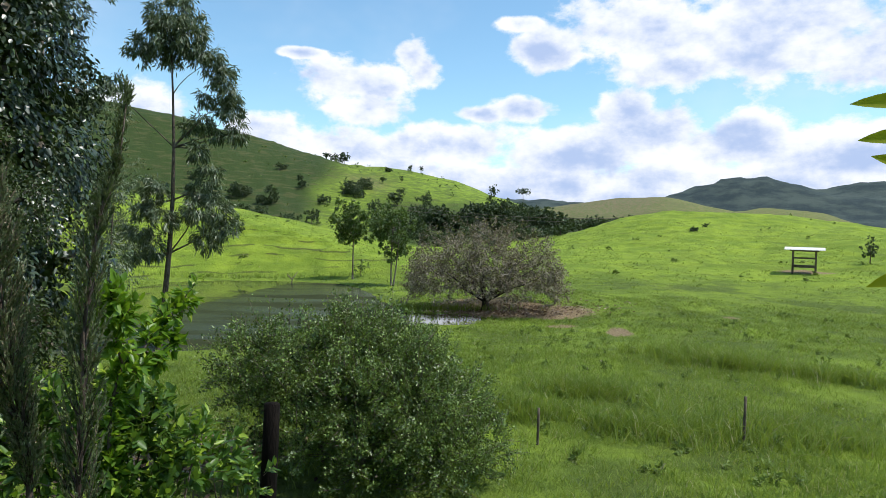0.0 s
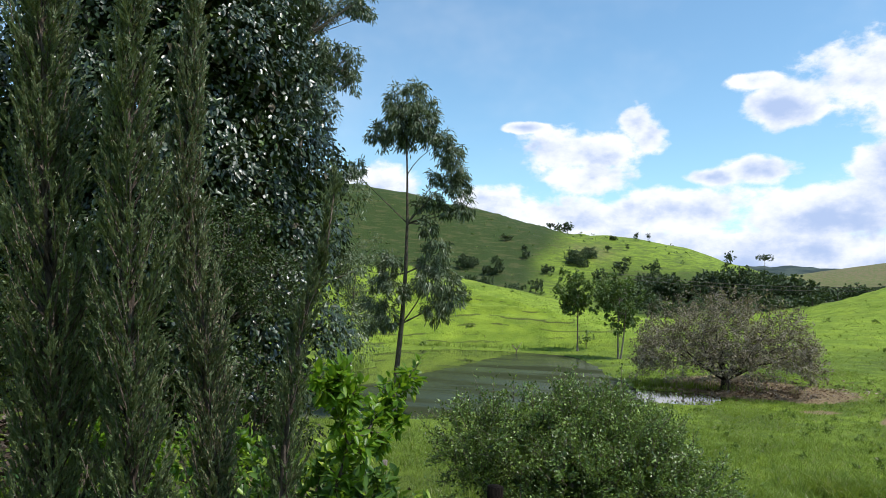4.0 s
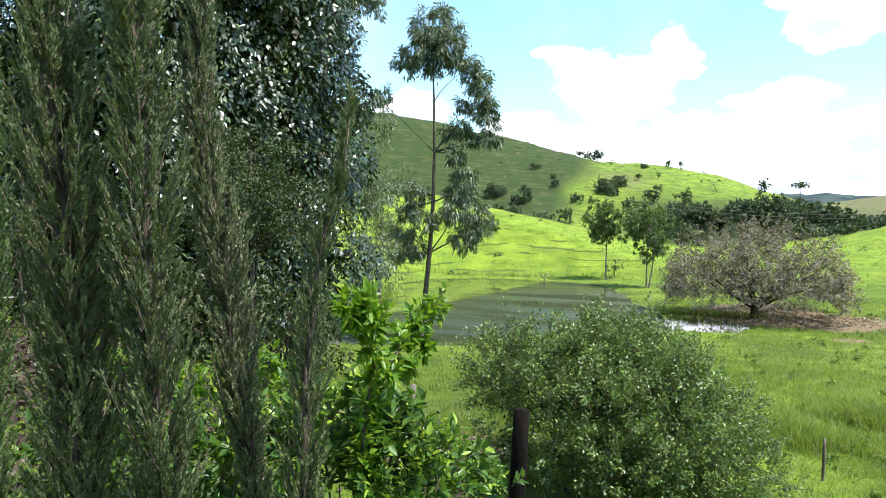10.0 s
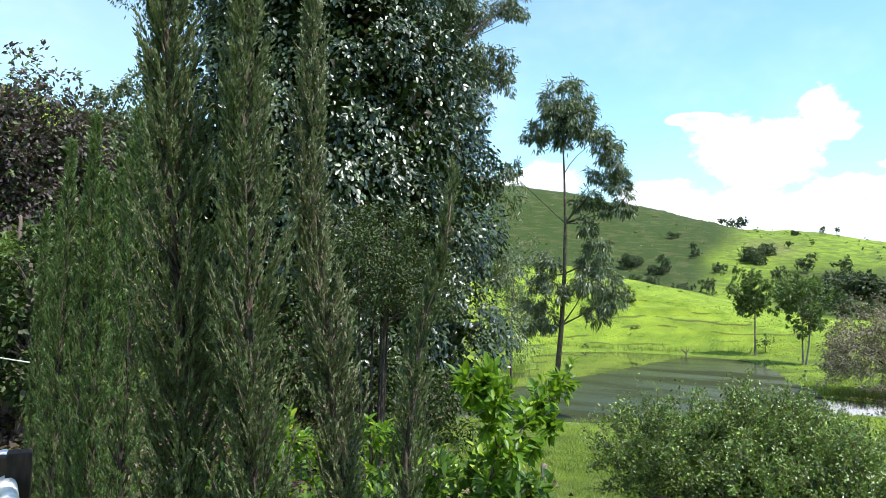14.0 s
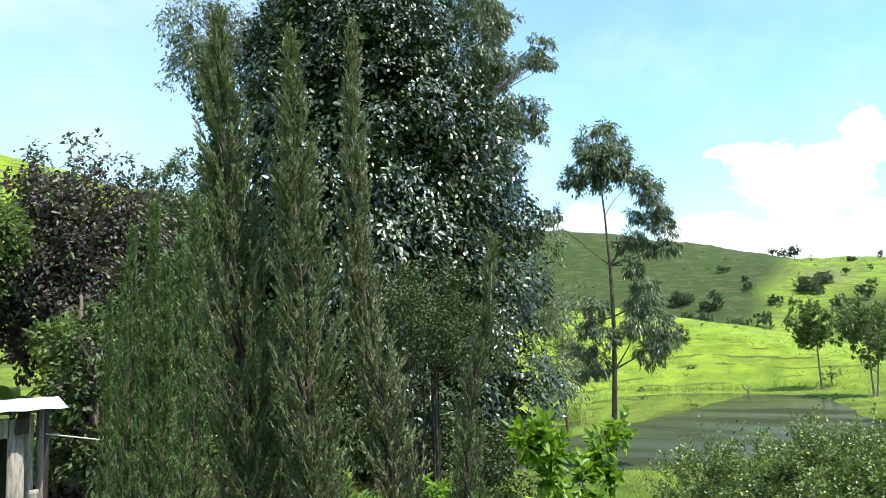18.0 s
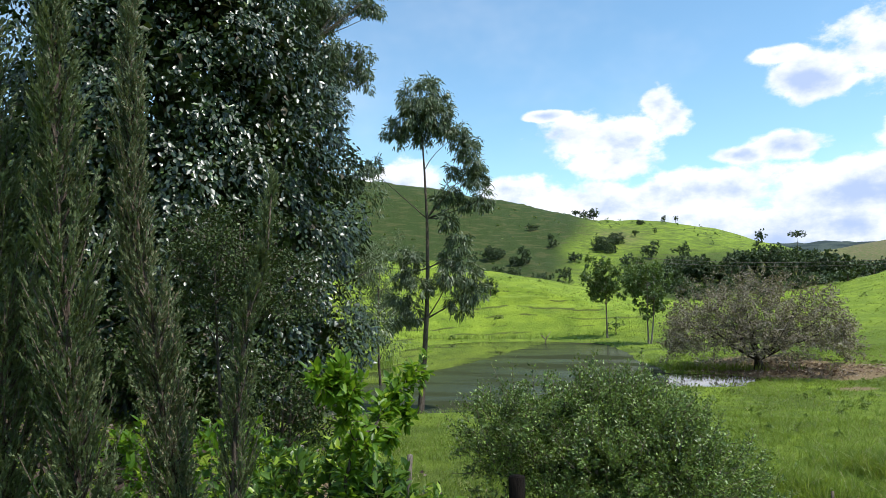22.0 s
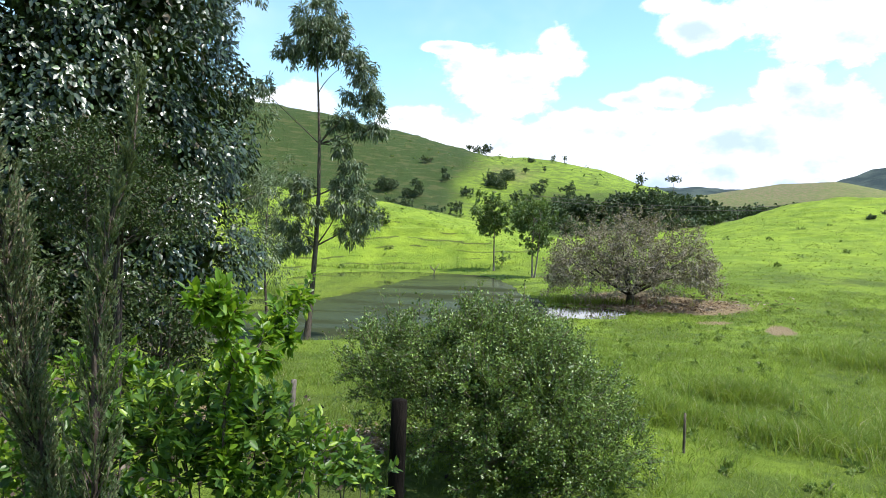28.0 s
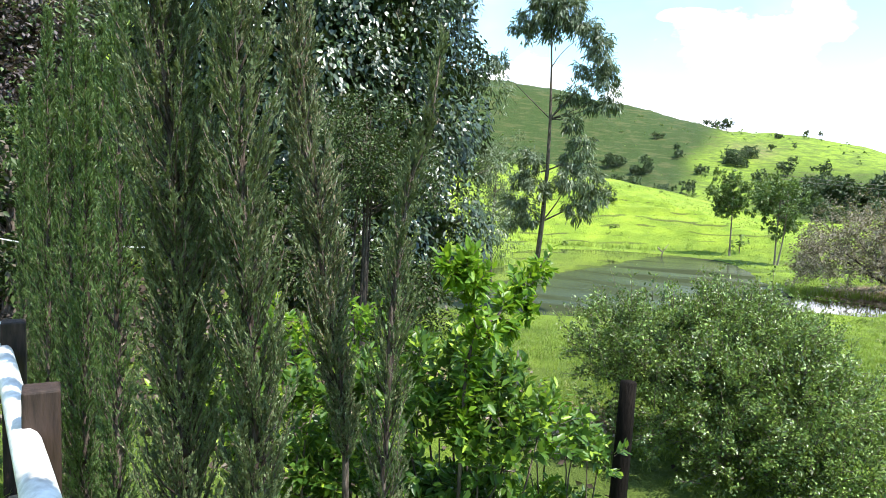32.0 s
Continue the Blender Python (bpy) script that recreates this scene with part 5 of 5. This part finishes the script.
def tall_patch(yaw, dist, wide, deep, n, seed):
    nr = np.random.default_rng(seed)
    px, py = bearing(yaw, dist)
    u, v = bearing(yaw, 1.0)
    p, q = nr.normal(size=n) * wide * 0.5, nr.normal(size=n) * deep * 0.5
    return px + q * u + p * v, py + q * v - p * u


for k, (a, d, w, dp) in enumerate(((-22.6, 21.5, 2.2, 0.7), (-25.5, 20.5, 1.2, 0.4), (-32.8, 20.5, 1.8, 0.5), (-15.0, 15.5, 1.0, 0.5), (-30.0, 14.0, 2.2, 0.8), (-20, 13.0, 1.6, 0.6), (-9, 13.5, 1.0, 0.6))):
    sward("tall_grass", "clump of tall bright green grass", tall_patch(a, d, w, dp, 260, 420 + k), 9, 0.50, 0.013, M_GRASS, 430 + k, 1.0, 0.4)
for k, (a, d, w, dp) in enumerate(((-2, 33.6, 3, 0.4), (14, 51.8, 12, 0.4), (23.4, 36, 1.0, 3.0))):
    sward("reeds", "thin green reeds along the pond edge", tall_patch(a, d, w, dp, 230, 440 + k), 6, 0.42, 0.016, M_GRASS, 450 + k, 1.0, 0.2)

M_WEED = leaf_mat("weed_leaf", (0.095, 0.150, 0.030), (0.20, 0.27, 0.060), 0.5, 0.3, (0.25, 0.25, 0.12), 0.3)
M_LITTER = leaf_mat("dead_leaf", (0.14, 0.085, 0.055), (0.36, 0.27, 0.21), 0.8, 0.1, (0.42, 0.34, 0.28), 0.2, 0.2)


def weeds(name, label, spots, per, r, leaf, material, seed, squash=0.6):
    nr = np.random.default_rng(seed)
    x, y = spots
    z = land(x, y)
    ok = z > 0
    rr = r * nr.uniform(0.5, 1.4, ok.sum())
    cl = np.stack([x[ok], y[ok], z[ok] + rr * squash * 0.6, rr], -1)
    cs, ax, _ = clump_points(cl, per / (r * r), nr, -0.3, 0.3, squash)
    return tagged(new(name, leaves(name, cs, ax, leaf[0], leaf[1], material, nr)), label, "weeds", kind="stuff")


weeds("field_weeds", "low broad-leaved weeds dotted over the pasture", sector(520, -40, 12, 10, 36, 461, 0.8), 40, 0.13, (0.085, 0.045), M_WEED, 462)
weeds("slope_weeds", "dark low shrubs dotted over the grazed slopes", sector(90, -38, 25, 50, 110, 463, 0.8), 40, 0.2, (0.18, 0.10), M_WEED, 464)
weeds("hill_weeds", "scattered dark shrubs on the large hill", sector(260, -9, 27, 130, 250, 465, 0.8), 40, 0.55, (0.35, 0.22), M_TREE, 466)
nr = np.random.default_rng(471)
x, y = (np.concatenate(v) for v in zip(tall_patch(20.4, 10.6, 0.9, 0.7, 1000, 472), tall_patch(15.8, 10.9, 1.2, 0.7, 1600, 475)))
c = np.stack([x, y, land(x, y) + nr.uniform(0.0, 0.07, len(x))], -1)
tagged(new("leaf_litter", leaves("leaf_litter", c, nr.normal(size=(len(x), 3)) * [1, 1, 0.35], 0.085, 0.045, M_LITTER, nr)), "pale brown dead leaves heaped under the bush", "leaf litter", kind="stuff")
x, y = tall_patch(-7.5, 34.0, 4.6, 2.2, 2600, 473)
c = np.stack([x, y, land(x, y) + nr.uniform(0.0, 0.05, len(x))], -1)
tagged(new("leaf_litter", leaves("leaf_litter", c, nr.normal(size=(len(x), 3)) * [1, 1, 0.35], 0.14, 0.07, M_LITTER, nr)), "brown fallen leaves on bare soil under the spreading tree", "leaf litter", kind="stuff")

# added leaves over the yard floor; the trees' shade is put into their colour
M_SHADELITTER = leaf_mat("shade_brown_leaf", (0.035, 0.024, 0.017), (0.095, 0.070, 0.052), 0.85, 0.05, (0.16, 0.13, 0.10), 0.2, 0.1)
x, y = tall_patch(60.0, 9.5, 5.5, 5.0, 12000, 474)
c = np.stack([x, y, land(x, y) + nr.uniform(0.0, 0.05, len(x))], -1)
tagged(new("leaf_litter", leaves("leaf_litter", c, nr.normal(size=(len(x), 3)) * [1, 1, 0.3], 0.13, 0.08, M_SHADELITTER, nr)), "added dark brown leaves standing in for shade on the yard floor", "leaf litter", kind="stuff")

# dead branch standing in the pond
dw = thing("dead_branch", bearing(10.1, 48.5, 0.0), "bare dead branch standing in the shallow pond water", "branch")
for q in (((0, 0, -0.5), (0.25, 0, 0.35), (0.55, 0.1, 0.8)), ((0.2, 0, 0.25), (-0.05, 0, 0.5), (-0.15, 0, 0.6))):
    child("bough", Tubes().add(q, [0.05, 0.035, 0.015], 5).mesh("bough", M_PALEBARK), dw)


# ---- cattle shelter on the slope ----
def box(bm, size, centre, turn=None, bevel=0.0):
    made = bmesh.ops.create_cube(bm, size=1.0)["verts"]
    m = Matrix.Translation(centre) @ (turn or Matrix()) @ Matrix.Diagonal((*size, 1))
    bmesh.ops.transform(bm, matrix=m, verts=made)
    if bevel:
        edges = list({e for v in made for e in v.link_edges})
        bmesh.ops.bevel(bm, geom=edges, offset=bevel, segments=2, affect="EDGES", profile=0.5)


def box_part(name, size, centre, material, parent, label="", turn=None, bevel=0.006):
    bm = bmesh.new()
    box(bm, size, centre, turn, bevel)
    return bm_child(name, bm, material, parent, label)


def corrugated(name, lx, ly, rise, waves, material, parent, where, label, amp=0.018):
    """A sheet of ribbed roofing, ribs running down the slope (local y)."""
    nx = waves * 4 + 1
    xs = np.linspace(-lx / 2, lx / 2, nx)
    vs, fs = [], []
    for layer in (0.0, -0.006):
        for j, yy in enumerate((-ly / 2, ly / 2)):
            for i, xx in enumerate(xs):
                vs.append((where[0] + xx, where[1] + yy, where[2] + rise * (j - 0.5) + amp * math.sin(i * math.pi / 2) + layer))
    for i in range(nx - 1):
        fs.append((i, i + 1, nx + i + 1, nx + i))
        fs.append((2 * nx + i + 1, 2 * nx + i, 3 * nx + i, 3 * nx + i + 1))
        fs.append((i, 2 * nx + i, 2 * nx + i + 1, i + 1))
        fs.append((nx + i, nx + i + 1, 3 * nx + i + 1, 3 * nx + i))
    return child(name, mesh_of(name, vs, fs, material), parent, label)


M_ROOF = rough_mat("white_roof_sheet", (0.62, 0.61, 0.59), (0.80, 0.80, 0.79), 0.55, 3.0, (1, 1, 1), 0.15, (0.45, 0.41, 0.36))
M_PLASTER = rough_mat("white_plaster", (0.60, 0.60, 0.60), (0.78, 0.78, 0.78), 0.85, 4.0, (1, 1, 1), 0.15, (0.5, 0.48, 0.45))
M_TIMBER = rough_mat("grey_timber", (0.13, 0.115, 0.09), (0.31, 0.275, 0.22), 0.9, 16.0, (1, 1, 0.15), 0.4)
M_BROWN = rough_mat("brown_stained_timber", (0.014, 0.009, 0.007), (0.045, 0.028, 0.021), 0.65, 16.0, (1, 1, 0.15), 0.3)
M_BIRCH = rough_mat("white_peeled_log", (0.52, 0.50, 0.47), (0.80, 0.79, 0.77), 0.75, 5.0, (1, 1, 1), 0.25, (0.28, 0.24, 0.20))
M_PLANK = rough_mat("yellow_plank", (0.36, 0.25, 0.13), (0.50, 0.37, 0.20), 0.8, 12.0, (0.2, 1, 1), 0.2)
# near black: the shed's inner shade is put into the board colour
M_DARK = rough_mat("shade_dark_boards", (0.009, 0.007, 0.006), (0.026, 0.021, 0.017), 0.95, 10.0, (1, 1, 0.3), 0.3)

sh = thing("cattle_shelter", on_ground(-30.0, 60.0), "small open cattle shelter with a white sheet roof on timber posts", "shelter")
sh.rotation_euler = (0, 0, radians(-30.0))
sh.scale = (0.8, 0.8, 0.86)
for px in (-0.98, 0.98):
    for py in (-0.75, 0.75):
        bm = bmesh.new()
        box(bm, (0.17, 0.17, 2.2), (px, py, 0.95), None, 0.02)
        bm_child("post", bm, M_SHELTER, sh)
for py in (-0.75, 0.75):
    box_part("rail", (2.1, 0.08, 0.11), (0, py, 1.35), M_SHELTER, sh)
    box_part("beam", (2.5, 0.12, 0.14), (0, py, 2.02), M_SHELTER, sh)
box_part("trough", (1.9, 0.7, 0.24), (0, 0, 0.62), M_SHELTER, sh, "dark wooden feed trough")
corrugated("roof_sheet", 3.5, 2.5, 0.22, 14, M_ROOF, sh, (0, 0, 2.2), "white corrugated roof sheet")

# power line over the valley
pl = thing("power_line", bearing(-6, 120, 0), "two thin pale power cables crossing the valley", "cable")
for dz, dd in ((0.0, 0), (-0.55, 3)):
    pts = []
    for k in range(25):
        a = 2 - 27 * k / 24
        q = bearing(a, 122 + dd, 0)
        pts.append(q - pl.location + Vector((0, 0, 6.2 + dz + 1.6 * ((k - 12) / 12) ** 2)))
    child("wire", Tubes().add(pts, [0.05] * 25, 4, 0.0).mesh("wire", M_STAKE), pl)

# ---- shed, house and rail beside the yard ----
sd = thing("shed", on_ground(63.0, 6.6), "open timber shed with a white sheet roof and dark inside", "shed")
sd.rotation_euler = (0, 0, radians(63.0))
base = sd.location.z
TOP = 3.87 - base
# local x runs to the right as seen from the terrace, local y away from it
corrugated("roof_sheet", 3.2, 2.7, -0.05, 16, M_ROOF, sd, (-1.38, 0.25, TOP), "white ribbed roof sheet", 0.004)
box_part("front_beam", (2.7, 0.09, 0.13), (-1.48, -0.92, TOP - 0.10), M_TIMBER, sd)
box_part("back_beam", (3.0, 0.09, 0.12), (-1.4, 1.4, TOP - 0.10), M_TIMBER, sd)
for px, py, rr, m in ((-0.09, -0.92, 0.055, M_TIMBER), (-0.02, -0.5, 0.04, M_TIMBER), (0.06, 0.3, 0.03, M_STAKE), (0.10, 1.35, 0.04, M_BROWN), (-2.7, -0.92, 0.055, M_TIMBER), (-2.7, 1.35, 0.055, M_TIMBER)):
    child("post", Tubes().add([(px, py, -0.2), (px + 0.01, py, TOP * 0.5), (px, py, TOP - 0.05)], [rr * 1.05, rr, rr * 0.95], 9).mesh("post", m), sd)
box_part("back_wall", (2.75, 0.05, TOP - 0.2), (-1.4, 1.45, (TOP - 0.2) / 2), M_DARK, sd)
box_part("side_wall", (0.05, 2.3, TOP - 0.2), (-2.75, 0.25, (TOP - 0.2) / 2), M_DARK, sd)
box_part("rafter", (0.08, 2.5, 0.1), (-0.05, 0.25, TOP - 0.09), M_BROWN, sd)
box_part("bench_board", (0.9, 0.32, 0.04), (-0.9, -1.0, 0.75), M_PLANK, sd, "pale yellow board")
box_part("board", (0.06, 0.14, 1.1), (0.03, -0.98, 0.53), M_TIMBER, sd, "upright grey board")
vn = thing("shed_vine", sd.matrix_basis @ Vector((-0.9, -0.98, TOP - 0.2)), "trailing vine with round green leaves under the shed roof", "vine")
nr = np.random.default_rng(501)
child("stem", Tubes().add([(-0.5, 0, 0.0), (0.0, 0.1, -0.1), (0.2, 0.3, -0.4), (0.34, 0.55, -0.75)], [0.008, 0.007, 0.006, 0.003], 5).mesh("stem", M_BARK), vn)
cs, ax, _ = clump_points([(-0.3, -0.3, -0.05, 0.24), (-0.1, 0.0, -0.12, 0.2), (-0.75, -0.7, -0.15, 0.25), (0.1, 0.2, -0.2, 0.12), (-0.5, -0.6, -0.05, 0.25), (0.26, 0.4, -0.5, 0.08)], 700, nr, 0.8, 0.3)
tagged(child("foliage", leaves("foliage", cs, ax, 0.10, 0.09, M_CITRUS, nr, 0.15, True), vn), kind="stuff")

hs = thing("house", on_ground(68.0, 10.5), "white plastered farmhouse corner with a brown overhanging roof", "house")
hs.rotation_euler = (0, 0, radians(66.0))
hb = hs.location.z
box_part("wall", (4.0, 3.0, 5.0 - hb), (-1.70, 1.5, (5.0 - hb) / 2), M_PLASTER, hs, "white plaster wall", None, 0.01)
slope = Matrix.Rotation(radians(12), 4, "Y")
box_part("roof", (3.2, 4.4, 0.10), (-1.1, 1.3, 5.18 - hb), M_BROWN, hs, "brown boarded roof", slope)
box_part("fascia", (3.24, 0.03, 0.09), (-1.1, -0.93, 5.2 - hb), M_BROWN, hs, "brown fascia board", slope)
wr = thing("clothes_wire", sd.matrix_basis @ Vector((0.1, -0.5, TOP - 0.2)), "thin pale wire slung from the shed post", "wire")
child("strand", Tubes().add([(0, 0, 0), (0.35, 0.35, -0.09), (0.9, 0.9, -0.1)], [0.006] * 3, 4, 0).mesh("strand", M_BIRCH), wr)

# garden rail: brown posts and a peeled white log
rl = thing("garden_rail", on_ground(58.5, 3.0), "garden rail of dark brown posts with a peeled white log", "railing")
o = rl.location
for a, d, w, top in ((57.6, 2.42, 0.105, 3.48), (59.3, 3.75, 0.10, 3.44)):
    q = bearing(a, d, 0) + Vector((0.03, 0.02, 0))
    g = ground_at(q.x, q.y)
    bm = bmesh.new()
    box(bm, (w, w, top - g + 0.2), (q.x - o.x, q.y - o.y, (top + g - 0.2) / 2 - o.z), Matrix.Rotation(radians(57), 4, "Z"), 0.008)
    bm_child("post", bm, M_BROWN, rl, "dark brown square post")
p0, p1 = bearing(60.3, 4.5, 3.27) + Vector((0.03, 0.02, 0)), bearing(56.0, 1.35, 3.36) + Vector((0.03, 0.02, 0))
child("log", Tubes().add([p0.lerp(p1, k) - o + Vector((0, 0, 0.012 * math.sin(k * 9))) for k in np.linspace(0, 1, 9)], [0.034 + 0.012 * k / 8 for k in range(9)], 12, 0.03).mesh("log", M_BIRCH), rl, "peeled white log with dark bark stains")
q0, q1 = bearing(59.3, 3.78, 3.33) - o, bearing(68.5, 4.3, 3.36) - o
mid, run = (q0 + q1) / 2, q1 - q0
box_part("cross_rail", (run.length, 0.06, 0.13), mid, M_BROWN, rl, "dark brown plank rail", Matrix.Rotation(math.atan2(run.y, run.x), 4, "Z"))
p0, p1 = bearing(63.6, 3.5, 2.6), bearing(62.2, 3.7, 3.46)
lg = thing("leaning_log", Vector((p0.x, p0.y, ground_at(p0.x, p0.y))), "peeled white log leaning on the rail", "log")
child("shaft", Tubes().add([(0, 0, 0)] + [(p0.lerp(p1, k) - lg.location) for k in (0.4, 0.7, 1.0)], [0.055, 0.052, 0.05, 0.045], 10).mesh("shaft", M_BIRCH), lg)

# broad-leaved plant beside the terrace
sp = thing("strap_leaf_plant", on_ground(-48.6, 1.63), "tall garden plant with long yellow-green strap leaves", "plant")
o = sp.location
child("stalk", Tubes().add([(0, 0, -0.1), (0.02, 0, 0.8), (0, 0.02, 1.5), (0, 0, 2.05)], [0.035, 0.03, 0.026, 0.015], 8).mesh("stalk", M_PALEBARK), sp)


def strap(root, tip, width, material, arch=0.1, roll=0.0):
    root, tip = Vector(root), Vector(tip)
    run = tip - root
    side = run.cross(Vector((0, 0, 1))).normalized()
    nor = side.cross(run).normalized()
    side, nor = side * math.cos(roll) + nor * math.sin(roll), nor * math.cos(roll) - side * math.sin(roll)
    vs, fs, n = [], [], 11
    for i in range(n):
        k = i / (n - 1)
        w = width * max(0.03, math.sin(math.pi * (0.10 + 0.90 * k ** 1.1)) ** 0.75)
        c = root + run * k + Vector((0, 0, arch * 4 * k * (1 - k)))
        for s_, lift in ((-0.5, 0.12), (0, 0.0), (0.5, 0.12)):
            vs.append(tuple(c + side * w * s_ + nor * w * lift))
    for i in range(n - 1):
        for j in (0, 1):
            a = i * 3 + j
            fs.append((a, a + 1, a + 4, a + 3))
    return mesh_of("strap_leaf", vs, fs, material, True)


for ta, te, td, ra, re in ((-39.6, 9.1, 1.5, -47.9, 8.7), (-40.3, 6.1, 1.5, -48.0, 6.4), (-41.2, 4.8, 1.52, -48.1, 2.3), (-41.4, -5.9, 1.5, -48.4, -2.9),
                           (-62, 8, 1.5, -49, 6.0), (-58, 2, 2.1, -49, 3.0), (-50, 14, 2.2, -48.6, 7.0), (-66, -4, 1.4, -49, 0.0), (-56, -2, 1.2, -49, 1.0)):
    child("leaf", strap(seen(ra, re, 1.6) - o, seen(ta, te, td) - o, 0.046, M_BANANA, 0.004, 1.3), sp)

# young banana plant behind the shed
bp = thing("banana_plant", on_ground(64.3, 14.0), "young banana plant with broad dark-ribbed leaves", "banana plant")
child("stalk", Tubes().add([(0, 0, -0.1), (0, 0, 0.7), (0.03, 0, 1.5)], [0.11, 0.09, 0.05], 9).mesh("stalk", M_PALEBARK), bp)
for k in range(7):
    a = k * 0.9
    child("leaf", strap((0, 0, 1.4), (math.cos(a) * 0.9, math.sin(a) * 0.9, 1.9 + 0.4 * math.sin(k * 2.3)), 0.32, M_CITRUS if k % 2 else M_TREE, 0.25), bp)
bp.scale = (0.7, 0.7, 0.62)
